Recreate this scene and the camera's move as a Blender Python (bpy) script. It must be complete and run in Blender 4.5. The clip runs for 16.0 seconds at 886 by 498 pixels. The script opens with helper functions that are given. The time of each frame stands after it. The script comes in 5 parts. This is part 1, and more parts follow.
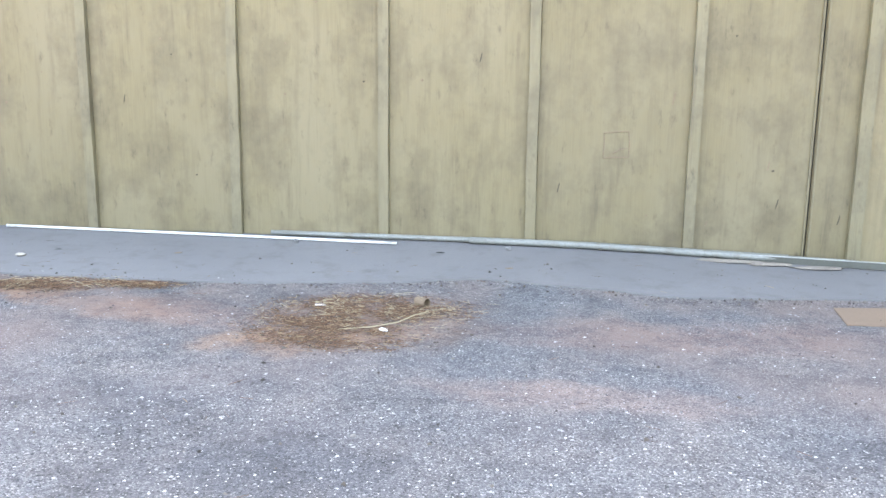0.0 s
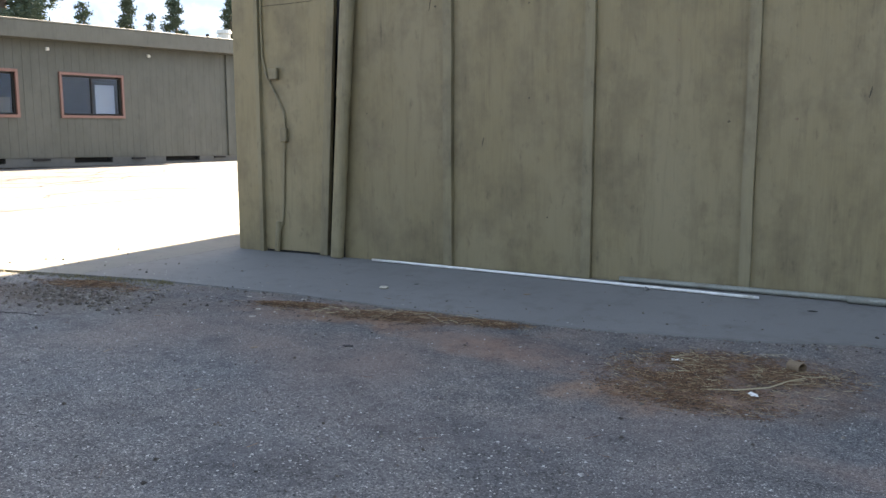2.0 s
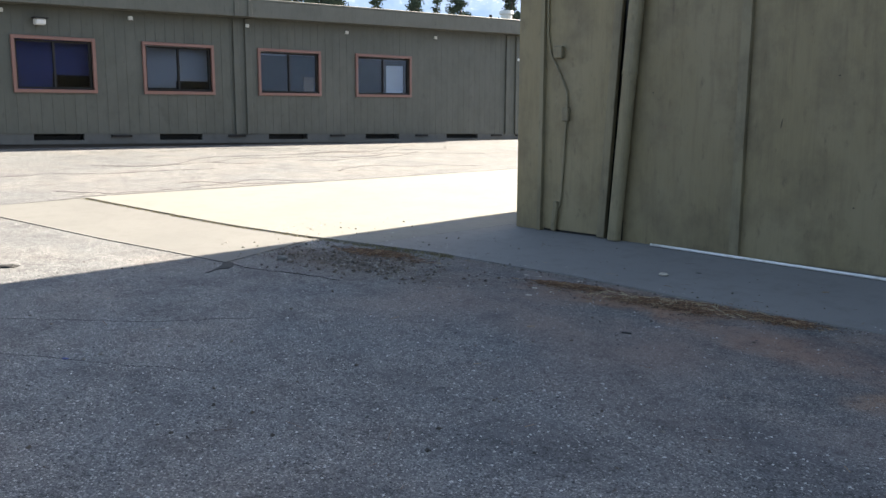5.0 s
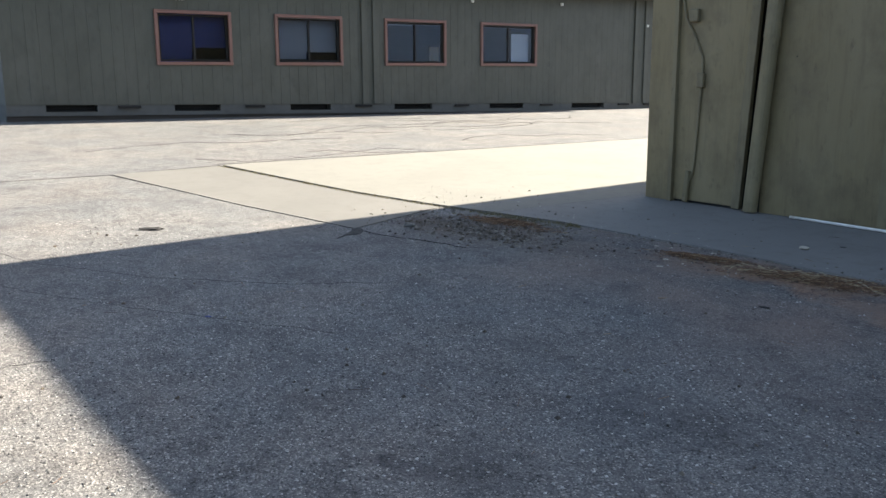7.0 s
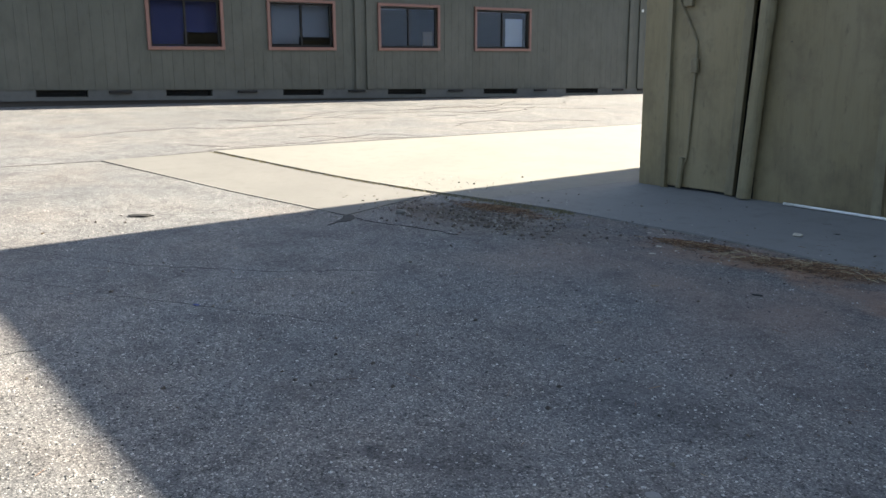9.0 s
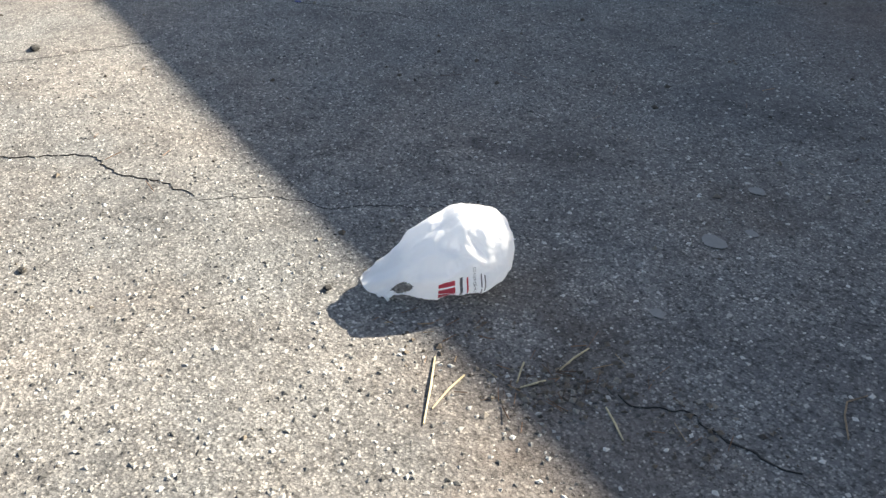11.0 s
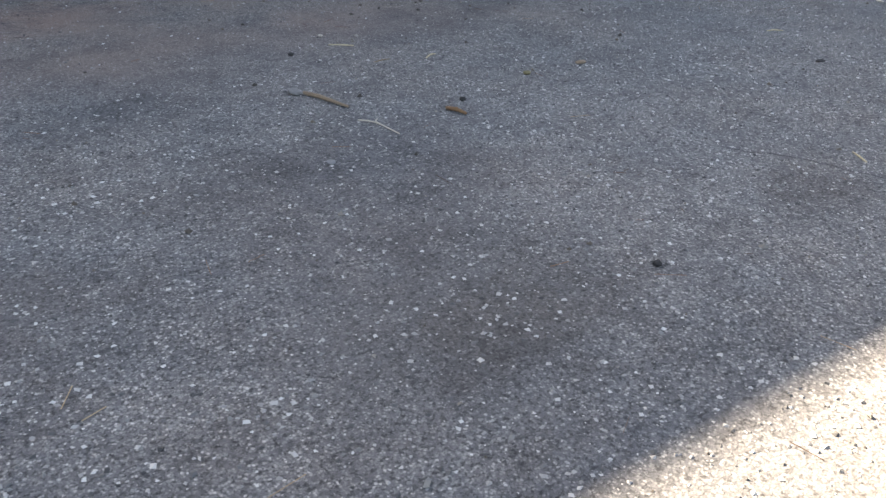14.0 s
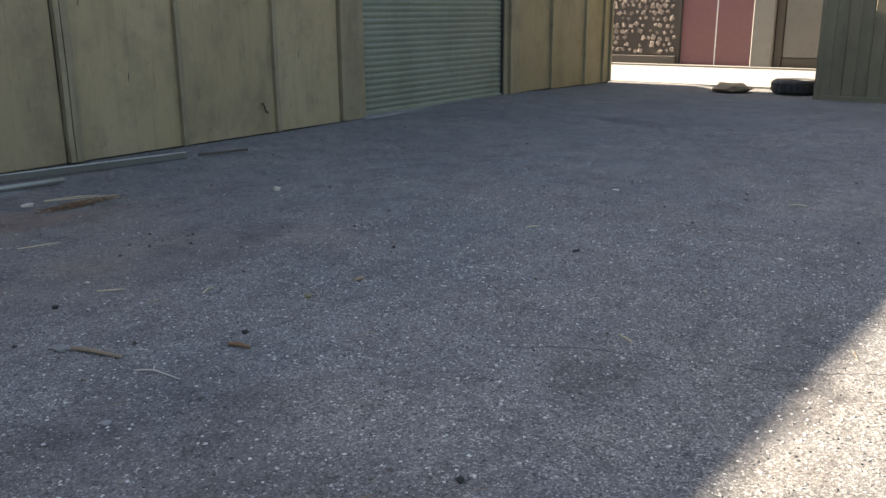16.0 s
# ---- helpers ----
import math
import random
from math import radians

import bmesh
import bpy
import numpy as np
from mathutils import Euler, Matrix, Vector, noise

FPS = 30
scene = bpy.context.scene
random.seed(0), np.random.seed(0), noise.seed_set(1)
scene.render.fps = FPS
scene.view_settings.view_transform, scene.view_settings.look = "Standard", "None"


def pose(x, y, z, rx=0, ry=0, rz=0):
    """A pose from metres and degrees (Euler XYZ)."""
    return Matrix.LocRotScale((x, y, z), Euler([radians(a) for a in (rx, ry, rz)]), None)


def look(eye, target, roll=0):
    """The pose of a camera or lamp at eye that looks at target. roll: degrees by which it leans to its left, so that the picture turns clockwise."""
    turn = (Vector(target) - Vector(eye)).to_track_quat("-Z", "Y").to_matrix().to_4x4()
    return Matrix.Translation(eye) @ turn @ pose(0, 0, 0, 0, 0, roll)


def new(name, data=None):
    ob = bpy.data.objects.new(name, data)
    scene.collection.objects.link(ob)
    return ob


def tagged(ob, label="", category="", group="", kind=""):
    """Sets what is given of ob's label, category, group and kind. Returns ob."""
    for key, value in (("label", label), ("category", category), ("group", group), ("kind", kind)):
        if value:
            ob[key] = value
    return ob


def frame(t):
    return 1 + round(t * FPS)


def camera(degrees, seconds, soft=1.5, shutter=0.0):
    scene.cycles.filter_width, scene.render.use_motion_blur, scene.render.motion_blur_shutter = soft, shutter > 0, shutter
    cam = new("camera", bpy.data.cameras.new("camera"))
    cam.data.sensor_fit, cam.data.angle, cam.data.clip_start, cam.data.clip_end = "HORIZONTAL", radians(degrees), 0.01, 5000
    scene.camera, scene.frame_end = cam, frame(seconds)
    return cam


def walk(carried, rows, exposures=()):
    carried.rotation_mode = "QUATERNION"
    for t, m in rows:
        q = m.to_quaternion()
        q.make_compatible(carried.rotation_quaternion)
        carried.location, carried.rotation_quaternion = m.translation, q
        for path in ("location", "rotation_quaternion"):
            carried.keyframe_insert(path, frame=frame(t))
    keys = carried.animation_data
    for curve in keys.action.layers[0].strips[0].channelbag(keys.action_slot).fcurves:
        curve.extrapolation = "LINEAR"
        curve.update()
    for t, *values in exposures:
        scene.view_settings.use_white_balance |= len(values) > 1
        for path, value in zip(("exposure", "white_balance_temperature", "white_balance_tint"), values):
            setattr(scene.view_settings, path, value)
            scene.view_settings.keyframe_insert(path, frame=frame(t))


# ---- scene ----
cam = camera(54.4, 16.0)
EXPOSURES = [(0, 5.0, 9200, 17), (0.5, 4.85, 9150, 17), (1, 3.95, 8800, 15), (1.5, 3.5, 8700, 14), (2, 3.15, 8500, 14), (2.5, 2.22, 7900, 11), (3, 1.85, 7850, 11), (5.5, 2.55, 7450, 11), (7, 2.28, 7450, 10), (8, 2.35, 7450, 10), (10.5, 2.28, 7750, 9), (11.5, 2.18, 7750, 9), (12, 2.15, 7750, 9), (12.5, 1.58, 7700, 12), (13, 1.47, 8200, 19), (13.5, 2.7, 8700, 18), (14, 3.35, 8800, 15), (14.5, 3.0, 8500, 13), (15, 2.47, 8200, 12), (15.5, 2.48, 8250, 13), (16, 2.78, 8300, 13)]
PATH = [
    (0, (-0.224, -6.703, 1.354), (-0.456, -4.754, 0.969), 0.7),
    (0.5, (-0.4, -6.647, 1.353), (-0.777, -4.715, 0.998), 0.9),
    (1, (-0.449, -6.618, 1.352), (-0.999, -4.729, 0.995), 0.3),
    (1.5, (-0.46, -6.582, 1.396), (-1.186, -4.75, 1.052), -0.7),
    (2, (-0.468, -6.509, 1.304), (-1.414, -4.769, 1.022), -0.1),
    (2.5, (-0.499, -6.496, 1.321), (-1.622, -4.863, 1.05), -0.3),
    (3, (-0.517, -6.494, 1.332), (-1.764, -4.953, 1.068), -0.5),
    (5.5, (-0.613, -6.49, 1.287), (-2.08, -5.174, 0.945), 0.2),
    (6, (-0.631, -6.466, 1.277), (-2.167, -5.235, 0.922), -0.1),
    (6.5, (-0.648, -6.506, 1.272), (-2.251, -5.373, 0.888), -0.4),
    (7, (-0.637, -6.518, 1.276), (-2.231, -5.375, 0.882), -0.3),
    (7.5, (-0.632, -6.481, 1.277), (-2.196, -5.294, 0.894), -0.1),
    (8, (-0.657, -6.475, 1.272), (-2.231, -5.302, 0.888), 0.0),
    (8.2, (-0.665, -6.473, 1.279), (-2.242, -5.306, 0.887), -0.1),
    (10.3, (-0.656, -6.51, 1.23), (-2.26, -5.572, 0.491), -1.0),
    (10.5, (-0.661, -6.522, 1.195), (-2.237, -5.662, 0.313), -1.5),
    (11, (-0.653, -6.526, 1.197), (-2.156, -5.69, 0.176), -1.5),
    (11.5, (-0.64, -6.513, 1.199), (-2.053, -5.572, 0.141), -0.5),
    (12, (-0.6, -6.491, 1.196), (-1.922, -5.436, 0.129), -0.6),
    (12.5, (-0.392, -6.416, 1.11), (-1.476, -5.178, -0.027), -4.8),
    (12.7, (-0.355, -6.421, 1.092), (-1.173, -5.041, -0.103), -3.4),
    (12.9, (-0.306, -6.455, 1.036), (-0.8, -4.923, -0.15), -0.7),
    (13, (-0.293, -6.465, 1.027), (-0.585, -4.878, -0.155), 0.7),
    (13.1, (-0.316, -6.5, 1.044), (-0.356, -4.884, -0.133), 2.5),
    (13.2, (-0.28, -6.504, 1.035), (-0.118, -4.882, -0.124), 3.6),
    (13.3, (-0.224, -6.516, 1.03), (0.121, -4.905, -0.103), 4.1),
    (13.5, (-0.069, -6.53, 1.051), (0.582, -4.983, -0.037), 4.9),
    (13.7, (0.037, -6.551, 1.077), (0.911, -5.08, 0.042), 4.3),
    (14, (0.117, -6.569, 1.121), (1.233, -5.217, 0.157), 2.3),
    (14.5, (0.203, -6.607, 1.137), (1.601, -5.46, 0.284), 0.2),
    (15, (0.204, -6.608, 1.163), (1.771, -5.608, 0.427), -0.5),
    (15.5, (0.198, -6.586, 1.172), (1.804, -5.566, 0.555), -0.5),
    (16, (0.173, -6.562, 1.194), (1.724, -5.418, 0.663), -0.4),
]
walk(cam, [(t, look(eye, target, roll)) for t, eye, target, roll in PATH], EXPOSURES)

# ---- sky and sun ----
world = bpy.data.worlds.new("world")
scene.world = world
world.use_nodes = True
sky = world.node_tree.nodes.new("ShaderNodeTexSky")
sky.sky_type, sky.sun_disc = "NISHITA", False
sky.sun_elevation, sky.sun_rotation = radians(31), radians(-2)
world.node_tree.links.new(sky.outputs[0], world.node_tree.nodes["Background"].inputs[0])
world.node_tree.nodes["Background"].inputs[1].default_value = 0.075
sun = new("sun", bpy.data.lights.new("sun", "SUN"))
sun.data.energy, sun.data.angle, sun.data.color = 5.0, radians(0.6), (1, 0.98, 0.93)
sun.matrix_world = look((0, 0, 0), (0.035, -1, -0.6))


# ---- materials ----
def nodes_of(name):
    m = bpy.data.materials.new(name)
    m.use_nodes = True
    return m, m.node_tree.nodes, m.node_tree.links


def noise_node(n, l, vec, scale, detail=4, rough=0.55, stretch=None):
    t = n.new("ShaderNodeTexNoise")
    t.inputs["Scale"].default_value, t.inputs["Detail"].default_value, t.inputs["Roughness"].default_value = scale, detail, rough
    if stretch:
        mp = n.new("ShaderNodeMapping")
        mp.inputs["Scale"].default_value = stretch
        l.new(vec, mp.inputs[0])
        vec = mp.outputs[0]
    l.new(vec, t.inputs["Vector"])
    return t.outputs["Fac"]


def ramp(n, l, fac, a, b, ca=(0, 0, 0), cb=(1, 1, 1)):
    r = n.new("ShaderNodeValToRGB")
    r.color_ramp.elements[0].position, r.color_ramp.elements[1].position = a, b
    r.color_ramp.elements[0].color, r.color_ramp.elements[1].color = (*ca, 1), (*cb, 1)
    l.new(fac, r.inputs[0])
    return r.outputs[0]


def mix(n, l, fac, a, b, mode="MIX"):
    x = n.new("ShaderNodeMix")
    x.data_type, x.blend_type = "RGBA", mode
    for sock, v in ((x.inputs[0], fac), (x.inputs[6], a), (x.inputs[7], b)):
        if isinstance(v, (int, float)):
            sock.default_value = v
        elif isinstance(v, tuple):
            sock.default_value = (*v, 1)
        else:
            l.new(v, sock)
    return x.outputs[2]


def mul(n, l, a, b):
    x = n.new("ShaderNodeMath")
    x.operation = "MULTIPLY"
    for sock, v in zip(x.inputs, (a, b)):
        if isinstance(v, (int, float)):
            sock.default_value = v
        else:
            l.new(v, sock)
    return x.outputs[0]


def bump(n, l, fac, strength, distance, bsdf):
    b = n.new("ShaderNodeBump")
    b.inputs["Strength"].default_value, b.inputs["Distance"].default_value = strength, distance
    l.new(fac, b.inputs["Height"])
    l.new(b.outputs[0], bsdf.inputs["Normal"])


def plain(name, colour, rough=0.6, metal=0.0, vary=0.25, scale=12, relief=0.15, stretch=None, dirt=None, random_tint=0.0):
    """A surface with two scales of mottling, fine relief and, where given, dirt of its own colour in patches."""
    m, n, l = nodes_of(name)
    b = n["Principled BSDF"]
    vec = n.new("ShaderNodeTexCoord").outputs["Object"]
    fine, broad = noise_node(n, l, vec, scale * 6, 5, 0.6, stretch), noise_node(n, l, vec, scale * 0.35, 3, 0.5, stretch)
    dark = tuple(c * (1 - vary) for c in colour)
    light = tuple(min(1, c * (1 + vary)) for c in colour)
    c = mix(n, l, ramp(n, l, fine, 0.3, 0.7), dark, light)
    c = mix(n, l, mul(n, l, ramp(n, l, broad, 0.35, 0.7), 0.55), c, tuple(v * (1 - vary) for v in colour))
    if dirt:
        c = mix(n, l, mul(n, l, ramp(n, l, noise_node(n, l, vec, scale * 0.8, 6, 0.65, stretch), 0.52, 0.72), 0.8), c, dirt)
    if random_tint:
        info = n.new("ShaderNodeObjectInfo")
        x = n.new("ShaderNodeHueSaturation")
        v = n.new("ShaderNodeMapRange")
        v.inputs["To Min"].default_value, v.inputs["To Max"].default_value = 1 - random_tint, 1 + random_tint
        l.new(info.outputs["Random"], v.inputs["Value"])
        l.new(v.outputs[0], x.inputs["Value"])
        l.new(c, x.inputs["Color"])
        c = x.outputs[0]
    l.new(c, b.inputs["Base Color"])
    b.inputs["Roughness"].default_value, b.inputs["Metallic"].default_value = rough, metal
    bump(n, l, fine, relief, 0.004, b)
    return m


BROWN, OIL_AND_VIGNETTE = (0.085, 0.052, 0.034), (0.045, 0.044, 0.046)
# Some broad dark blots, as at (-1.0, -3.7), put lens vignetting into the colour.
STAINS = (
    (-0.97, -1.85, 0.82, 0.62, 0.3, (0.15, 0.088, 0.055), 0.75), (-3.3, -1.5, 1.1, 0.32, 0.33, BROWN, 0.75), (2.6, -1.25, 0.7, 0.35, 0.1, BROWN, 0.6),
    (0.9, -1.8, 1.5, 0.35, 0.1, (0.16, 0.1, 0.08), 0.5), (-2.1, -1.7, 0.5, 0.3, 0.2, OIL_AND_VIGNETTE, 0.6), (-5.3, -2.2, 1.1, 0.5, 0.25, (0.07, 0.055, 0.042), 0.6),
    (-2.35, -3.85, 0.5, 0.32, 0.6, OIL_AND_VIGNETTE, 0.45), (-2.45, -4.65, 0.3, 0.2, 0.2, OIL_AND_VIGNETTE, 0.5), (-1.9, -4.5, 0.3, 0.2, 0.2, (0.06, 0.05, 0.042), 0.4), (1.6, -5.1, 0.35, 0.2, 0.4, (0.055, 0.048, 0.04), 0.55),
    (-1.7, -5.25, 0.35, 0.12, -0.5, (0.05, 0.042, 0.036), 0.6), (-0.5, -4.9, 0.4, 0.16, 0.2, (0.055, 0.045, 0.045), 0.45), (3.2, -2.7, 0.7, 0.3, 0.1, OIL_AND_VIGNETTE, 0.45), (9.4, -2.3, 0.9, 0.22, 1.2, OIL_AND_VIGNETTE, 0.6), (1.2, -3.3, 0.5, 0.3, 0.4, OIL_AND_VIGNETTE, 0.35),
    (-0.15, -4.7, 0.9, 0.7, 0.3, OIL_AND_VIGNETTE, 0.7), (-1.2, -4.85, 0.4, 0.25, 0.5, OIL_AND_VIGNETTE, 0.4), (1.5, -4.05, 0.5, 0.25, 0.4, OIL_AND_VIGNETTE, 0.45), (-1.25, -2.2, 0.5, 0.22, 0.15, (0.22, 0.12, 0.065), 0.6), (-1.1, -1.35, 0.9, 0.25, 0.1, (0.075, 0.058, 0.05), 0.6),
    (-3.35, -1.5, 1.2, 0.28, 0.3, (0.19, 0.11, 0.068), 0.55), (-2.05, -1.85, 0.7, 0.3, -0.2, (0.17, 0.105, 0.08), 0.5), (0.25, -2.83, 1.0, 0.2, -0.08, (0.19, 0.128, 0.104), 0.42), (-1.45, -5.5, 0.5, 0.22, 0.5, (0.05, 0.042, 0.038), 0.55), (-1.15, -5.62, 0.4, 0.2, 0.2, (0.055, 0.044, 0.038), 0.6), (-1.0, -3.7, 0.9, 0.45, 0.2, OIL_AND_VIGNETTE, 0.55), (-1.75, -3.2, 0.7, 0.3, -0.2, OIL_AND_VIGNETTE, 0.5), (1.75, -4.35, 0.9, 0.5, 0.6, OIL_AND_VIGNETTE, 0.55), (1.55, -5.05, 0.7, 0.4, 0.3, (0.05, 0.045, 0.042), 0.5), (1.3, -5.7, 0.6, 0.3, 0.2, OIL_AND_VIGNETTE, 0.4), (-0.3, -5.65, 0.65, 0.4, 0.3, (0.05, 0.044, 0.04), 0.55), (0.45, -4.4, 0.6, 0.35, -0.3, (0.06, 0.05, 0.045), 0.4), (2.95, -5.1, 0.3, 0.2, 0.3, (0.07, 0.058, 0.05), 0.4), (2.975, -5.72, 0.5, 0.07, -0.15, OIL_AND_VIGNETTE, 0.7), (3.55, -5.6, 0.45, 0.2, -0.1, OIL_AND_VIGNETTE, 0.5), (-2.62, -4.84, 0.2, 0.07, 0.9, OIL_AND_VIGNETTE, 0.8), (-5.95, -2.2, 0.85, 0.36, 0.22, (0.05, 0.037, 0.027), 0.75), (-2.75, -1.75, 0.9, 0.2, -0.25, (0.2, 0.115, 0.075), 0.5), (-1.5, -2.35, 0.4, 0.2, -0.2, (0.17, 0.098, 0.06), 0.5), (3.1, -1.45, 0.7, 0.22, 0.05, (0.09, 0.06, 0.042), 0.6),
)


def asphalt_material():
    """Worn asphalt: pale and dark aggregate in a grey binder, rust-coloured earth stains by the wall, dark patches of
    oil and of painted lens vignetting.
    """
    m, n, l = nodes_of("worn_asphalt")
    b = n["Principled BSDF"]
    pos = n.new("ShaderNodeNewGeometry").outputs["Position"]
    wn = n.new("ShaderNodeTexNoise")
    wn.inputs["Scale"].default_value, wn.inputs["Detail"].default_value = 70, 3
    l.new(pos, wn.inputs["Vector"])
    bent = n.new("ShaderNodeVectorMath")
    bent.operation = "MULTIPLY_ADD"
    bent.inputs[1].default_value = (0.005, 0.005, 0.0)
    l.new(wn.outputs["Color"], bent.inputs[0])
    l.new(pos, bent.inputs[2])

    def stones(scale, stops, dark, lo, hi):
        v = n.new("ShaderNodeTexVoronoi")
        v.inputs["Scale"].default_value = scale
        l.new(bent.outputs[0], v.inputs["Vector"])
        sepc = n.new("ShaderNodeSeparateColor")
        l.new(v.outputs["Color"], sepc.inputs[0])
        r = n.new("ShaderNodeValToRGB")
        els = r.color_ramp.elements
        els[0].position, els[0].color = stops[0][0], (*stops[0][1], 1)
        els[1].position, els[1].color = stops[-1][0], (*stops[-1][1], 1)
        for p, col in stops[1:-1]:
            e = els.new(p)
            e.color = (*col, 1)
        l.new(sepc.outputs[0], r.inputs[0])
        return mix(n, l, ramp(n, l, v.outputs["Distance"], lo, hi), r.outputs[0], dark), v.outputs["Distance"], sepc.outputs[1]

    small, d_small, _ = stones(150, ((0, (0.05, 0.05, 0.05)), (0.12, (0.102, 0.101, 0.099)), (0.6, (0.158, 0.156, 0.15)), (0.86, (0.205, 0.2, 0.188)), (1, (0.36, 0.347, 0.32))), (0.088, 0.087, 0.086), 0.35, 0.8)
    large, d_large, pick = stones(62, ((0, (0.05, 0.05, 0.05)), (0.4, (0.15, 0.148, 0.142)), (0.75, (0.23, 0.225, 0.21)), (1, (0.4, 0.385, 0.355))), (0.085, 0.084, 0.083), 0.32, 0.6)
    c = mix(n, l, mul(n, l, ramp(n, l, pick, 0.76, 0.8), ramp(n, l, d_large, 0.6, 0.5)), small, large)
    # stains with torn edges, under the grain of the surface
    warp = n.new("ShaderNodeVectorMath")
    warp.operation = "MULTIPLY_ADD"
    wn = n.new("ShaderNodeTexNoise")
    wn.inputs["Scale"].default_value, wn.inputs["Detail"].default_value = 3.5, 5
    l.new(pos, wn.inputs["Vector"])
    l.new(wn.outputs["Color"], warp.inputs[0])
    warp.inputs[1].default_value = (0.5, 0.5, 0)
    l.new(pos, warp.inputs[2])
    torn = ramp(n, l, noise_node(n, l, pos, 8, 9, 0.75), 0.36, 0.58, (0.45,) * 3, (1,) * 3)
    for cx, cy, rx, ry, turn, col, amount in STAINS:
        mp = n.new("ShaderNodeMapping")
        mp.vector_type = "TEXTURE"
        mp.inputs["Location"].default_value, mp.inputs["Rotation"].default_value, mp.inputs["Scale"].default_value = (cx, cy, 0), (0, 0, turn), (rx, ry, 50)
        l.new(warp.outputs[0], mp.inputs[0])
        ln = n.new("ShaderNodeVectorMath")
        ln.operation = "LENGTH"
        l.new(mp.outputs[0], ln.inputs[0])
        edge = n.new("ShaderNodeMapRange")
        edge.interpolation_type = "SMOOTHSTEP"
        edge.inputs["From Min"].default_value, edge.inputs["From Max"].default_value = 1.15, 0.35
        l.new(ln.outputs["Value"], edge.inputs["Value"])
        c = mix(n, l, mul(n, l, mul(n, l, edge.outputs[0], torn), amount), c, tuple(v * 1.3 for v in col))
    fine = noise_node(n, l, pos, 330, 3, 0.65)
    c = mix(n, l, 0.5, c, ramp(n, l, fine, 0.3, 0.72, (0.35,) * 3, (1.6,) * 3), "MULTIPLY")
    pits = ramp(n, l, noise_node(n, l, pos, 80, 5, 0.7), 0.4, 0.48, (0.2,) * 3, (1.12,) * 3)
    c = mix(n, l, 0.64, c, pits, "MULTIPLY")
    clumps = ramp(n, l, noise_node(n, l, pos, 21, 6, 0.72), 0.36, 0.5, (0.5, 0.5, 0.51), (1.1,) * 3)
    c = mix(n, l, 0.55, c, clumps, "MULTIPLY")
    c = mix(n, l, mul(n, l, ramp(n, l, noise_node(n, l, pos, 1.7, 9, 0.74), 0.52, 0.7), 0.3), c, (0.12, 0.115, 0.113))
    broad = noise_node(n, l, pos, 0.55, 10, 0.74)
    c = mix(n, l, 0.85, c, ramp(n, l, broad, 0.3, 0.7, (0.8, 0.8, 0.82), (1.26, 1.25, 1.24)), "MULTIPLY")
    mid = noise_node(n, l, pos, 3.6, 11, 0.78)
    c = mix(n, l, 0.8, c, ramp(n, l, mid, 0.34, 0.54, (0.6, 0.585, 0.59), (1.1, 1.1, 1.1)), "MULTIPLY")
    rusty = noise_node(n, l, pos, 1.1, 8, 0.7)
    c = mix(n, l, 0.8, c, ramp(n, l, rusty, 0.4, 0.66, (0.965, 1.0, 1.035), (1.045, 0.985, 0.955)), "MULTIPLY")
    # rust-coloured earth washed out along the slab
    sep = n.new("ShaderNodeSeparateXYZ")
    l.new(pos, sep.inputs[0])
    band = n.new("ShaderNodeValToRGB")
    band.color_ramp.elements[0].position, band.color_ramp.elements[0].color = 0.0, (0, 0, 0, 1)
    band.color_ramp.elements[1].position, band.color_ramp.elements[1].color = 1.0, (0, 0, 0, 1)
    for p, v in ((0.3, 0.0), (0.52, 0.7), (0.7, 1.0), (0.8, 0.7)):
        e = band.color_ramp.elements.new(p)
        e.color = (v, v, v, 1)
    rng = n.new("ShaderNodeMapRange")
    rng.inputs["From Min"].default_value, rng.inputs["From Max"].default_value = -5.5, 0.0
    l.new(sep.outputs[1], rng.inputs["Value"])
    l.new(rng.outputs[0], band.inputs[0])
    near = n.new("ShaderNodeMapRange")
    near.inputs["From Min"].default_value, near.inputs["From Max"].default_value = 5.4, 3.4
    far = n.new("ShaderNodeMath")
    far.operation = "ABSOLUTE"
    shift = n.new("ShaderNodeMath")
    shift.inputs[1].default_value = 1.0
    l.new(sep.outputs[0], shift.inputs[0])
    l.new(shift.outputs[0], far.inputs[0])
    l.new(far.outputs[0], near.inputs["Value"])
    earth = mul(n, l, mul(n, l, band.outputs[0], near.outputs[0]), ramp(n, l, noise_node(n, l, pos, 0.9, 5, 0.6), 0.42, 0.66))
    c = mix(n, l, mul(n, l, earth, 0.75), c, (0.2, 0.135, 0.108))
    l.new(c, b.inputs["Base Color"])
    b.inputs["Roughness"].default_value = 0.92
    b.inputs["Specular IOR Level"].default_value = 0.25
    bump(n, l, mix(n, l, 0.5, d_small, fine), 0.5, 0.005, b)
    return m


